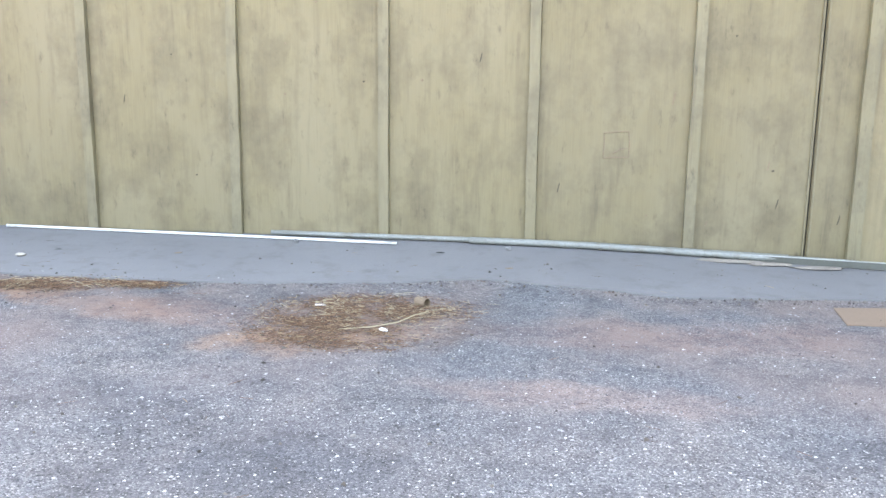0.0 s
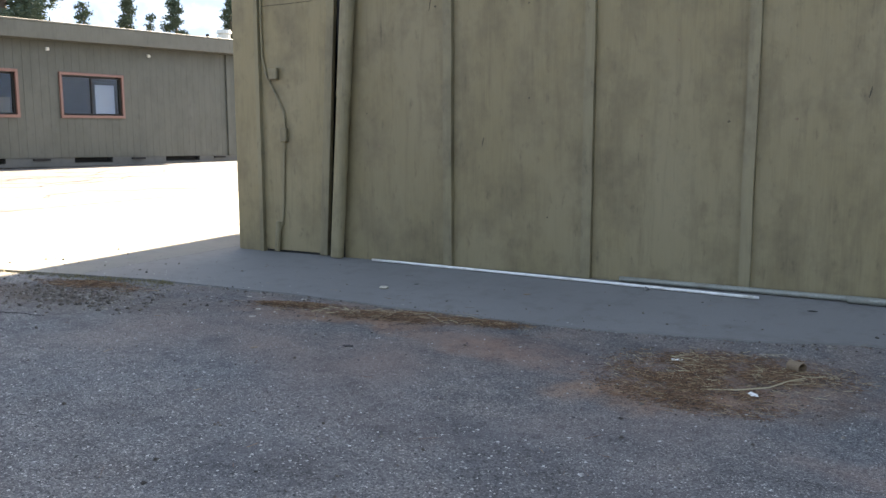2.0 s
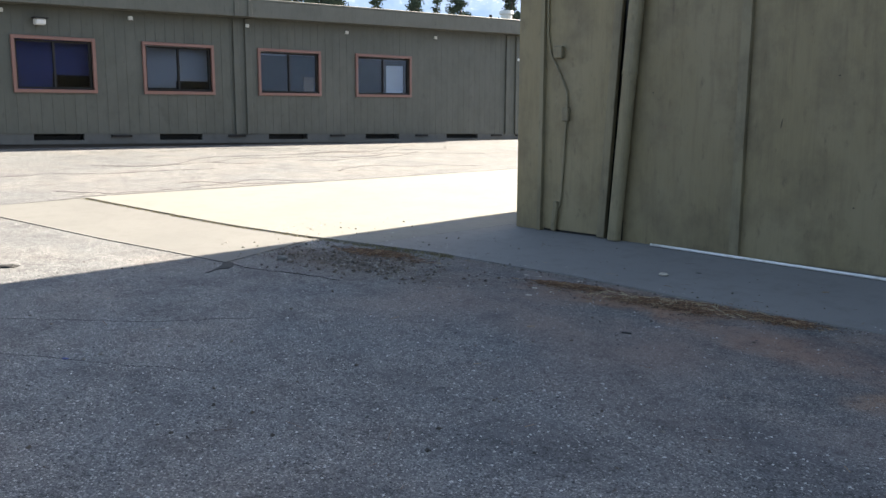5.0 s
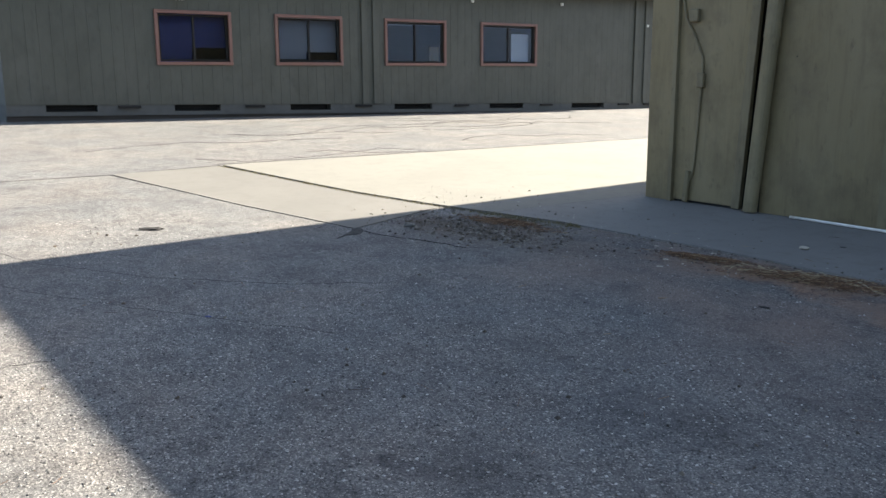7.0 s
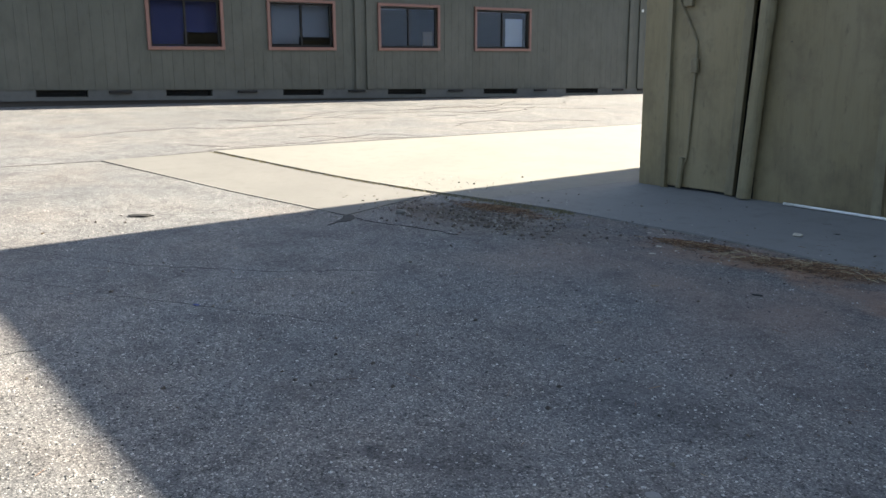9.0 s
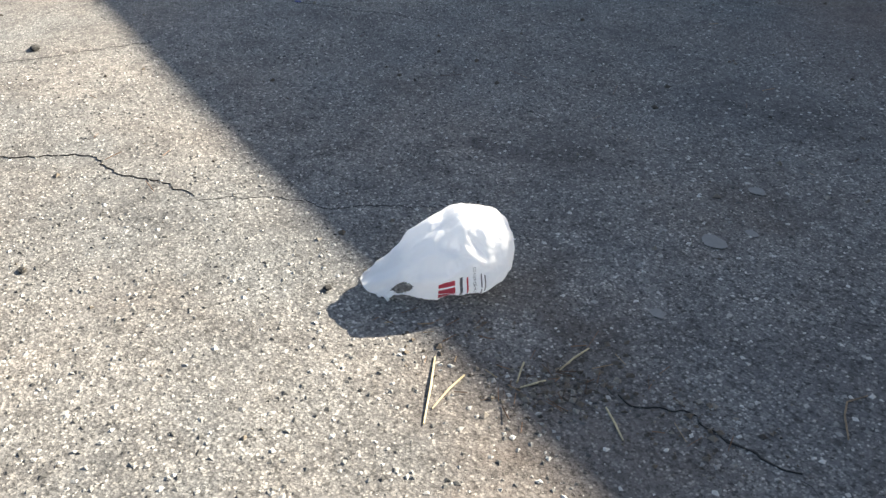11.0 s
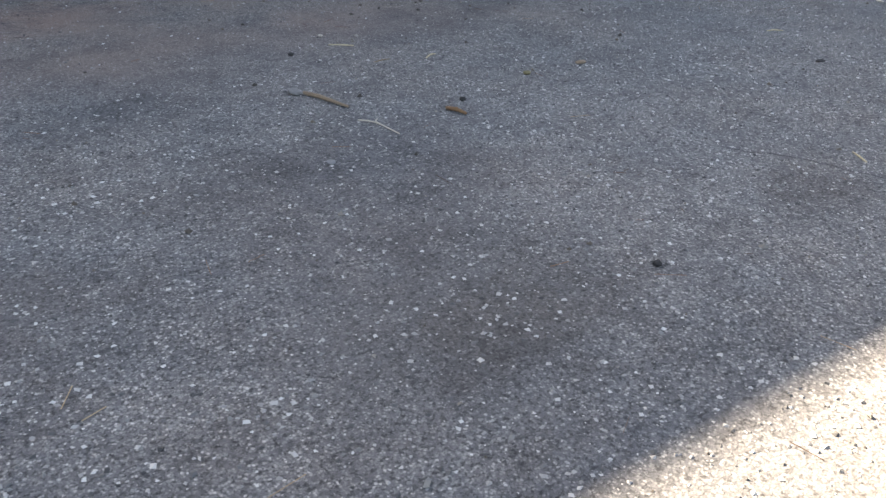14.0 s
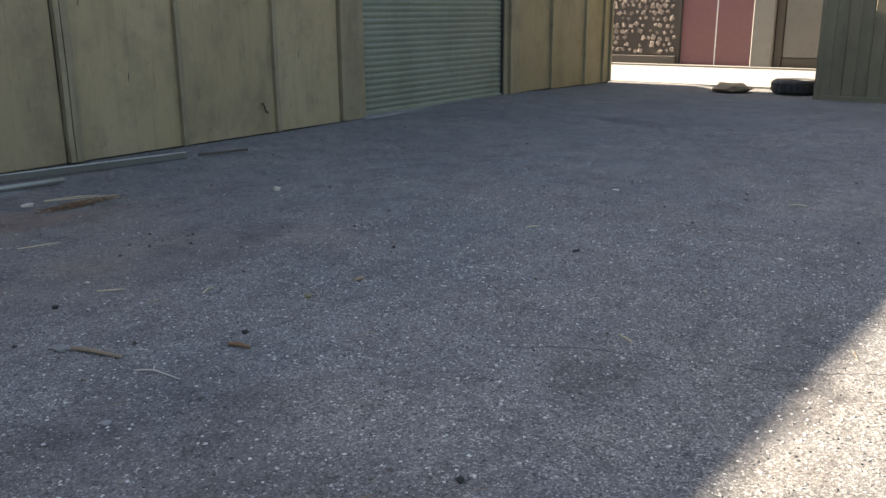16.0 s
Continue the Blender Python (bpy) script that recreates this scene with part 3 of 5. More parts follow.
        n_len = rnd.choice((0.012, 0.016, 0.05, 0.08, 0.11))
        w = 0.0045 if n_len > 0.03 else n_len * 0.7
        bm = bmesh.new()
        bmesh.ops.create_icosphere(bm, subdivisions=2, radius=1)
        for v in bm.verts:
            v.co = Vector((x + v.co.x * w * (1 + 0.6 * noise.noise(v.co * 2 + Vector((x, z, 0)))) + 0.01 * v.co.z * (n_len / 0.1), v.co.y * 0.002 - 0.0002, z + v.co.z * n_len * 0.5))
        part("knot", bm, DARK_KNOT if k % 3 else BARK, wall)
    bm = bmesh.new()
    for a, b in (((0.2, 0.97), (0.385, 0.985)), ((0.385, 0.985), (0.39, 0.79)), ((0.2, 0.78), (0.39, 0.79)), ((0.2, 0.97), (0.2, 0.79))):
        add_tube(bm, [(a[0], -0.001, a[1]), ((a[0] + b[0]) / 2 + 0.006, -0.002, (a[1] + b[1]) / 2 + 0.004), (b[0], -0.001, b[1])], 0.0035, 5)
    part("patch_outline", bm, BARK, wall, "outline of a square plywood patch")
    part("patch_scratch", tube_bm([(0.27, -0.001, 0.815), (0.33, -0.002, 0.85), (0.38, -0.001, 0.86)], 0.004, 5), BARK, wall, "scratch across the plywood patch")
    for x0, x1, z in ((-6.0, -5.35, 2.42),):
        part("panel_joint", tube_bm([(x0 + 0.02, -0.0005, z), ((x0 + x1) / 2, -0.001, z + 0.004), (x1, -0.0005, z + 0.012)], 0.003, 5), DARK_KNOT, wall, "thin horizontal joint in the plywood")
    part("hook", tube_bm([(6.06, -0.005, 0.33), (6.06, -0.035, 0.3), (6.07, -0.04, 0.25), (6.1, -0.04, 0.235)], 0.009, 6), GRIT, wall, "small dark iron hook")
    # unseen sides, back and roof, shaped to throw the shadow on the yard
    side = bmesh.new()
    for foot, top in (((-6.3, 0.02), (-6.75, 9)), ((13.86, 0.02), (13.86, 9))):
        a = [side.verts.new((foot[0], foot[1], -0.1)), side.verts.new((top[0], top[1], -0.1)), side.verts.new((top[0], top[1], TOP)), side.verts.new((foot[0], foot[1], TOP))]
        o = 0.14 if foot[0] < 0 else -0.14
        b = [side.verts.new(v.co + Vector((o, 0, 0))) for v in a]
        side.faces.new(a)
        side.faces.new(b[::-1])
        for k in range(4):
            side.faces.new((a[k], b[k], b[(k + 1) % 4], a[(k + 1) % 4]))
    tagged(part("wall_side", side, OLIVE), "olive-green side walls of the shed", "wall", kind="structure")
    tagged(part("wall_back", box_bm(-6.75, 13.86, 9, 9.15, -0.1, TOP), OLIVE), "olive-green back wall of the shed", "wall", kind="structure")
    roof = bmesh.new()
    # Edge heights are fitted to the shadow's front line.
    front = [(-6.87, 3.642), (-3.7, 3.534), (-1.5, 3.438), (1.5, 3.546), (5, 3.654), (13.72, 3.654)]
    low = [(x, -0.03, TOP) for x, _ in front] + [(13.72, 9.3, TOP), (-7.35, 9.3, TOP)]
    a = [roof.verts.new(p) for p in low]
    b = [roof.verts.new((p[0], p[1], front[k][1] if k < len(front) else TOP + 0.12)) for k, p in enumerate(low)]
    roof.faces.new(a[::-1])
    for k in range(len(low)):
        roof.faces.new((a[k], a[(k + 1) % len(low)], b[(k + 1) % len(low)], b[k]))
    roof.faces.new(b)
    bmesh.ops.triangulate(roof, faces=roof.faces[-1:])
    tagged(part("roof", roof, FASCIA), "flat roof of the olive shed", "roof", kind="structure")
    return wall


olive_building()


def roller_door():
    door = tagged(new("door_1"), "closed ribbed green roller shutter in a timber frame", "roller door", kind="structure")
    x0, x1, foot = 7.6, 10.56, 0.055
    pitch = 0.0685
    bm = bmesh.new()
    prof = ((0.0, 0.0), (0.012, 0.004), (0.016, 0.014), (0.002, 0.034), (-0.004, 0.05), (0.002, 0.064), (0.014, 0.0685))
    rows = [[bm.verts.new((x, 0.07 + dy, dz)) for x in (x0, x1)] for dy, dz in prof]
    for r, t in zip(rows, rows[1:]):
        bm.faces.new((r[0], r[1], t[1], t[0]))
    slat = part("slat", bm, SHUTTER, door)
    slat.location.z = foot + 0.03
    for i in range(1, 42):
        o = slat.copy()
        scene.collection.objects.link(o)
        o.location.z = foot + 0.03 + pitch * i
    part("bottom_rail", box_bm(x0, x1, 0.05, 0.1, foot - 0.02, foot + 0.032, 0.006), SHUTTER, door)
    for a, b, y in ((7.47, 7.6, -0.012), (10.56, 10.66, 0.01)):
        part("jamb", box_bm(a, b, y, 0.18, foot - 0.05, 3.0, 0.005), OLIVE_TRIM, door)
    part("guide", box_bm(10.55, 10.575, 0.03, 0.16, foot - 0.02, 2.98, 0.004), GRIT, door, "dark shutter guide")
    part("frame_board", box_bm(7.285, 7.468, -0.02, 0.02, 0.03, TOP, 0.005), OLIVE_TRIM, door)
    part("frame_board", box_bm(10.665, 10.925, -0.03, 0.02, 0.06, TOP, 0.005), OLIVE_TRIM, door)
    part("threshold", box_bm(7.5, 10.7, -0.1, 0.25, 0.0, 0.048, 0.01), SLAB, door, "low pale concrete threshold")
    return door


roller_door()


def downspout():
    d = empty("downspout", "olive-painted round downspout leaning against the plywood wall", "downspout")
    add = lambda z: (-5.088 + 0.07 * z, -0.068, z)
    part("pipe", tube_bm([add(0.115), add(0.8), add(1.62)], 0.062, 16), OLIVE_TRIM, d, smooth=False)
    part("pipe", tube_bm([add(1.58), add(2.4), add(TOP)], 0.066, 16), OLIVE_TRIM, d)
    part("strap", tube_bm([add(1.57), add(1.6)], 0.069, 16), OLIVE_TRIM, d)
    part("strap", tube_bm([add(0.9), add(0.925)], 0.065, 16), OLIVE_TRIM, d)
    return d


downspout()


def conduit():
    c = empty("cable_conduit", "thin dark cable stapled to the olive wall, with junction boxes", "cable")
    pts = [(-5.945, 2.7), (-5.945, 2.2), (-5.94, 1.95), (-5.9, 1.78), (-5.79, 1.6), (-5.7, 1.43), (-5.695, 1.28), (-5.71, 1.0), (-5.735, 0.5), (-5.75, 0.38), (-5.79, 0.3), (-5.81, 0.11)]
    part("cable", tube_bm([(x, -0.014, z) for x, z in pts], 0.011, 7), OLIVE_TRIM, c)
    part("junction_box", box_bm(-5.85, -5.75, -0.05, 0.0, 1.74, 1.85, 0.008), OLIVE_TRIM, c)
    part("junction_box", box_bm(-5.735, -5.665, -0.045, 0.0, 1.16, 1.29, 0.008), OLIVE_TRIM, c)
    part("cover", tube_bm([(-5.785, -0.03, 0.4), (-5.805, -0.035, 0.12)], 0.026, 8), OLIVE_TRIM, c)
    return c


conduit()


# ---- pipes lying along the wall ----
def lying_pipe(name, label, a, b, r, material, sides=10, sag=0.0):
    pts = []
    for k in range(9):
        f = k / 8
        x, y = a[0] + (b[0] - a[0]) * f, a[1] + (b[1] - a[1]) * f
        pts.append((x, y + sag * math.sin(3.14 * f), lie(x, y) + 0.014 + r + 0.001))
    o = part(name, tube_bm(pts, r, sides), material, smooth=True)
    return tagged(o, label, "pipe", group="pipes along the wall")


lying_pipe("pipe", "thin white plastic pipe lying on the apron along the wall", (-4.69, -0.075), (-1.36, -0.22), 0.0115, WHITE_PIPE)
lying_pipe("pipe", "grey metal conduit lying against the foot of the wall", (-2.42, -0.035), (1.6, -0.1), 0.02, GREY_PIPE)
lying_pipe("pipe", "long pale grey pipe lying along the foot of the wall", (-0.8, -0.1), (2.0, -0.2), 0.026, GREY_PIPE)


def metal_angle(a, b):
    """A long folded strip lying on its edge: a painted face with a pale turned lip."""
    t = empty("metal_angle", "long grey-green metal angle with a pale top edge", "metal angle")
    d = Vector((b[0] - a[0], b[1] - a[1], 0)).normalized()
    s = Vector((-d.y, d.x, 0))
    for name, mat, w0, w1, h0, h1 in (("face", GREEN_GREY, 0.0, 0.012, 0.003, 0.05), ("lip", PALE_EDGE, -0.003, 0.018, 0.0505, 0.056)):
        bm = bmesh.new()
        ends = []
        for p in (a, b):
            o = Vector((p[0], p[1], lie(p[0], p[1])))
            ends.append([bm.verts.new(o + s * w + Vector((0, 0, h))) for w, h in ((w0, h0), (w1, h0), (w1, h1), (w0, h1))])
        for k in range(4):
            bm.faces.new((ends[0][k], ends[1][k], ends[1][(k + 1) % 4], ends[0][(k + 1) % 4]))
        bm.faces.new(ends[0][::-1])
        bm.faces.new(ends[1])
        part(name, bm, mat, t)
    return t


metal_angle((1.1, -0.17), (4.72, -0.52))
lying_pipe("pipe", "short pale grey pipe beside the longer one", (2.4, -0.6), (3.5, -0.7), 0.017, GREY_PIPE)
lying_pipe("pole", "thin weathered stick lying past the pipes' end", (4.8, -0.57), (5.25, -0.68), 0.01, DARK_KNOT)


# ---- far building ----
def far_building():
    X = -16.96
    h = empty("classroom_building", "long low grey-green portable building with salmon window frames", "building")
    base, foot, eave, top = 0.33, 0.68, 3.1, 3.5
    y0, y1 = -3.9, 13.5
    wins = ((-1.3, 0.18), (1.09, 2.62), (3.66, 5.3), (6.3, 8.05))
    z0, z1 = 1.5, 2.5
    cuts = [y0] + [c for w in wins for c in w] + [y1]
    pieces = [(a, b, foot, top - 0.06) for a, b in zip(cuts[::2], cuts[1::2])]
    pieces += [(a, b, foot, z0) for a, b in wins] + [(a, b, z1, top - 0.06) for a, b in wins]
    walls = [part("wall", box_bm(X - 0.14, X - 0.012, a, b, c, d), GREEN_GREY, h) for a, b, c, d in pieces]
    w = walls[0]
    k = 0
    y = y0
    while y < y1 - 0.1:
        e = min(y + 0.203, y1)
        spans = [(foot, eave)]
        for a, b in wins:
            if e > a + 0.01 and y < b - 0.01:
                spans = [(foot, z0), (z1, eave)]
        for s0, s1 in spans:
            part("siding_board", box_bm(X - 0.012, X - 0.005, y + 0.002, e - 0.002, s0 + 0.004, s1), GREEN_GREY, w)
        y = e
    part("end_wall", box_bm(X - 9, X - 0.14, y0, y0 + 0.14, foot, top - 0.05), GREEN_GREY, h)
    part("end_wall", box_bm(X - 9, X - 0.14, y1 - 0.14, y1, foot, top - 0.05), GREEN_GREY, h)
    part("back_wall", box_bm(X - 9.1, X - 9, y0, y1, foot, top - 0.05), GREEN_GREY, h)
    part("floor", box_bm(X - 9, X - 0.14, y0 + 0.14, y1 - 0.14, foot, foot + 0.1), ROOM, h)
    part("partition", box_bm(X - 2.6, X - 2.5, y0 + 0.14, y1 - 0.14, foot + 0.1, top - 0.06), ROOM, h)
    roof = part("roof", box_bm(X - 9.4, X + 0.34, y0 - 0.3, y1 + 0.3, top - 0.05, top, 0.01), FASCIA, h)
    part("fascia", box_bm(X + 0.3, X + 0.34, y0 - 0.3, y1 + 0.3, eave + 0.02, top - 0.05, 0.006), FASCIA, roof)
    part("soffit", box_bm(X + 0.002, X + 0.3, y0 - 0.3, y1 + 0.3, eave + 0.02, eave + 0.05), FASCIA, roof)
    for y in (3.14, 3.42, 11.6, 12.0):
        part("trim_board", box_bm(X + 0.001, X + 0.035, y - 0.07, y + 0.07, foot, eave, 0.005), GREEN_GREY, h)
    for y in (2.98, 3.3):
        part("fascia_strap", box_bm(X + 0.342, X + 0.36, y - 0.05, y + 0.05, eave + 0.02, top - 0.04, 0.004), FASCIA, roof)
    # skirt with vents
    vents = ((-3.27, -2.41), (-1.01, -0.11), (1.38, 2.31), (3.9, 4.92), (6.6, 7.66), (9.3, 10.47))
    vz0 = 0.56
    cuts = [y0] + [c for v in vents for c in v] + [y1]
    pieces = [(a, b, foot) for a, b in zip(cuts[::2], cuts[1::2])] + [(a, b, vz0) for a, b in vents]
    skirts = [part("skirt", box_bm(X - 0.1, X - 0.02, a, b, foot - 0.19, c), SKIRT, h) for a, b, c in pieces]
    # The dark colour here paints the shade between skirt and ground.
    part("skirt_shade_base", box_bm(X - 0.14, X - 0.06, y0, y1, base - 0.3, foot - 0.19), MORTAR, h, "footing under the skirt, coloured dark for its shade")
    # Unseen end and back skirts, added to keep sun out from under the floor.
    for a, b, c, d in ((X - 9, X - 0.14, y0, y0 + 0.1), (X - 9, X - 0.14, y1 - 0.1, y1), (X - 9.1, X - 9, y0, y1)):
        part("skirt", box_bm(a, b, c, d, base - 0.3, foot + 0.01), SKIRT, h)
    sk = skirts[0]
    for a, b in vents:
        # Black sheet painted in for the shade behind the vent opening.
        v = part("vent", box_bm(X - 0.22, X - 0.2, a, b, vz0, foot), DARK, sk)
        for i in range(3):
            part("vent_slat", box_bm(X - 0.06, X - 0.045, a, b, vz0 + 0.015 + 0.042 * i, vz0 + 0.025 + 0.042 * i), DARK, sk)
    for y in (-1.85, 0.6, 3.1, 5.75, 8.4, 11.2, 12.2):
        part("bracket", box_bm(X - 0.02, X + 0.03, y - 0.2, y + 0.2, 0.62, 0.665, 0.004), GRIT, sk)
    # windows
    fills = ((BLUE_BLIND, BLUE_BLIND, 0.0, 0.3), (BLIND, BLIND, 0.1, 0.24), (None, None, 0.84, 0.86), (None, None, 0.86, 0.86))
    for (a, b), (lm, rm, lo, ro) in zip(wins, fills):
        win = part("window", ring_bm(X, a, b, z0, z1, 0.062, -0.02, 0.03), PINK, h, "sliding window in a salmon-painted frame")
        part("sash", ring_bm(X, a + 0.075, b - 0.075, z0 + 0.075, z1 - 0.075, 0.03, -0.08, -0.03), GRIT, win)
        m = (a + b) / 2
        part("mullion", box_bm(X - 0.08, X - 0.028, m - 0.02, m + 0.02, z0 + 0.105, z1 - 0.105, 0.004), GRIT, win)
        for p, q in ((a + 0.1, m - 0.015), (m + 0.015, b - 0.1)):
            g = part("pane", box_bm(X - 0.06, X - 0.055, p, q, z0 + 0.1, z1 - 0.1), GLASS, win)
            g.visible_shadow = False
        hgt = z1 - z0
        for (p, q), mat, f in (((a + 0.06, m), lm, lo), ((m, b - 0.06), rm, ro)):
            part("blind", box_bm(X - 0.19, X - 0.18, p, q, z0 + 0.03 + hgt * f, z1 - 0.03), mat or BLIND, win)
    a, b = wins[3]
    part("window_card", box_bm(X - 0.17, X - 0.16, b - 0.68, b - 0.14, z0 + 0.09, z1 - 0.24), PAPER, h, "white board standing inside the window")
    a, b = wins[2]
    part("window_card", box_bm(X - 0.17, X - 0.15, b - 0.36, b - 0.1, z0 + 0.09, z0 + 0.42), CARD, h, "tan box on the window sill")
    # fixtures under the eave
    for y, z in ((-1.43, 2.9), (0.88, 2.92), (3.41, 2.94), (6.04, 2.96), (8.85, 3.0), (12.02, 2.57)):
        part("eave_light", box_bm(X, X + 0.05, y - 0.042, y + 0.042, z - 0.035, z + 0.035, 0.01), WHITE_BOX, h, "small white light under the eave")
    lamp = part("wall_lamp", box_bm(X, X + 0.16, -0.9, -0.72, 2.68, 2.79, 0.02), WHITE_BOX, h, "white wall lamp over the window")
    part("lamp_hood", box_bm(X, X + 0.2, -0.93, -0.69, 2.79, 2.81, 0.004), GRIT, lamp)
    part("roof_unit", tube_bm([(X - 1.5, 13.18, top - 0.02), (X - 1.5, 13.18, top + 0.34), (X - 1.5, 13.18, top + 0.36), (X - 1.5, 13.18, top + 0.46)], 0.2, 14, (0.85, 0.85, 1.1, 1.0)), WHITE_BOX, roof, "round white roof vent")
    part("vent_pipe", tube_bm([(X - 1.5, 12.5, top - 0.02), (X - 1.5, 12.5, top + 0.3)], 0.05, 8), GRIT, roof)
    # the floor line falls towards the far end
    for o in h.children_recursive:
        for v in o.data.vertices:
            if v.co.z < 1.2:
                v.co.z += 0.07 - 0.019 * v.co.y
            elif v.co.z > 3.06:
                v.co.z += 0.017 * (v.co.y - 5)
    return h


def ring_bm(X, a, b, z0, z1, w, d0, d1):
    """A flat frame in the wall plane, from depth d0 to d1."""
    bm = bmesh.new()
    add_box(bm, X + d0, X + d1, a, b, z0, z0 + w, 0.004)
    add_box(bm, X + d0, X + d1, a, b, z1 - w, z1, 0.004)
    add_box(bm, X + d0, X + d1, a, a + w, z0 + w, z1 - w, 0.004)
    add_box(bm, X + d0, X + d1, b - w, b, z0 + w, z1 - w, 0.004)
    return bm


far_building()


# ---- distance: mountain and pines ----
def mountain():
    bm = bmesh.new()
    rows = []
    # Full circle: unseen slopes added to hide the low sky from window reflections.
    for i in range(181):
        a = radians(2 * (i % 180))
        r = 2600
        col = []
        for k in range(14):
            f = k / 13
            h = 760 * f * (1 + 0.22 * noise.noise((3 * math.cos(a), 3 * math.sin(a), 2)) + 0.1 * noise.noise((9 * math.cos(a), 9 * math.sin(a), 5)))
            rr = r + 900 * f + 60 * noise.noise((12 * math.cos(a), 12 * math.sin(a), k * 0.6))
            col.append(bm.verts.new((rr * math.cos(a), rr * math.sin(a), h - 5 + 25 * noise.noise((18 * math.cos(a), 18 * math.sin(a), k * 0.9)) * f)))
        rows.append(col)
    for p, q in zip(rows, rows[1:]):
        for k in range(13):
            bm.faces.new((p[k], q[k], q[k + 1], p[k + 1]))
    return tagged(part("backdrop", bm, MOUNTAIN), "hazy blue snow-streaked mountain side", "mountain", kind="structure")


mountain()


def pine(x, y, height, spread, seed, bushy=1.0):
    rnd = random.Random(seed)
    t = empty("pine_tree", "tall dark green pine standing behind the low building", "tree", group="pines behind the building")
    t.location = (x, y, 0.34)
    part("trunk", tube_bm([(0, 0, -0.2), (0.05, 0, height * 0.4), (0, 0.05, height * 0.75), (0, 0, height * 0.98)], 0.022 * height, 8, (1, 0.75, 0.42, 0.08)), TRUNK, t)
    limbs, crown = bmesh.new(), bmesh.new()
    n_limb = int(34 * bushy)
    for i in range(n_limb):
        f = 0.2 + 0.79 * (i + rnd.random() * 0.8) / n_limb
        z = height * f
        reach = spread * (1.08 - f) ** 0.75 * rnd.uniform(0.55, 1.1)
        a = rnd.uniform(0, 6.283)
        tip = Vector((math.cos(a) * reach, math.sin(a) * reach, z + reach * rnd.uniform(-0.18, 0.22)))
        add_tube(limbs, [(0, 0, z), tip * 0.5 + Vector((0, 0, z * 0.5)), tip], 0.05, 4, (1, 0.6, 0.25))
        for k in range(int(16 * bushy)):
            g = rnd.uniform(0.3, 1.05)
            c = Vector((0, 0, z)).lerp(tip, g) + Vector((rnd.gauss(0, 0.16), rnd.gauss(0, 0.16), rnd.gauss(0, 0.12))) * (0.4 + reach * 0.45)
            for _ in range(16):
                o = c + Vector((rnd.gauss(0, 0.13), rnd.gauss(0, 0.13), rnd.gauss(0, 0.1)))
                d = Vector((rnd.gauss(0, 1), rnd.gauss(0, 1), rnd.gauss(0.4, 0.6))).normalized() * rnd.uniform(0.1, 0.26)
                s = d.orthogonal().normalized() * 0.05
                crown.faces.new((crown.verts.new(o - s), crown.verts.new(o + s), crown.verts.new(o + d)))
    part("limbs", limbs, TRUNK, t)
    part("crown", crown, PINE, t)
    return t


# ---- right: second building, drive and far facade ----
def second_building():
    X = 13.15
    w = empty("green_shed", "dark green ribbed metal shed standing at the yard's end", "shed")
    part("wall", box_bm(X + 0.03, X + 7, -12, -3.54, -0.1, 3.2), DARK_OLIVE, w)
    bm = bmesh.new()
    y = -3.52
    while y > -12:
        add_box(bm, X - 0.004, X + 0.03, y - 0.16, y, -0.02, 3.2, 0.014)
        y -= 0.32
    part("cladding", bm, DARK_OLIVE, w)
    part("corner_trim", box_bm(X - 0.02, X + 0.06, -3.55, -3.49, -0.08, 3.2, 0.006), DARK_OLIVE, w)
    part("foot_board", box_bm(X - 0.03, X, -12, -3.56, -0.08, 0.03, 0.006), DARK_OLIVE, w)
    part("roof", box_bm(X - 0.1, X + 7.1, -12.1, -3.4, 3.2, 3.3, 0.01), FASCIA, w)
    return w


second_building()


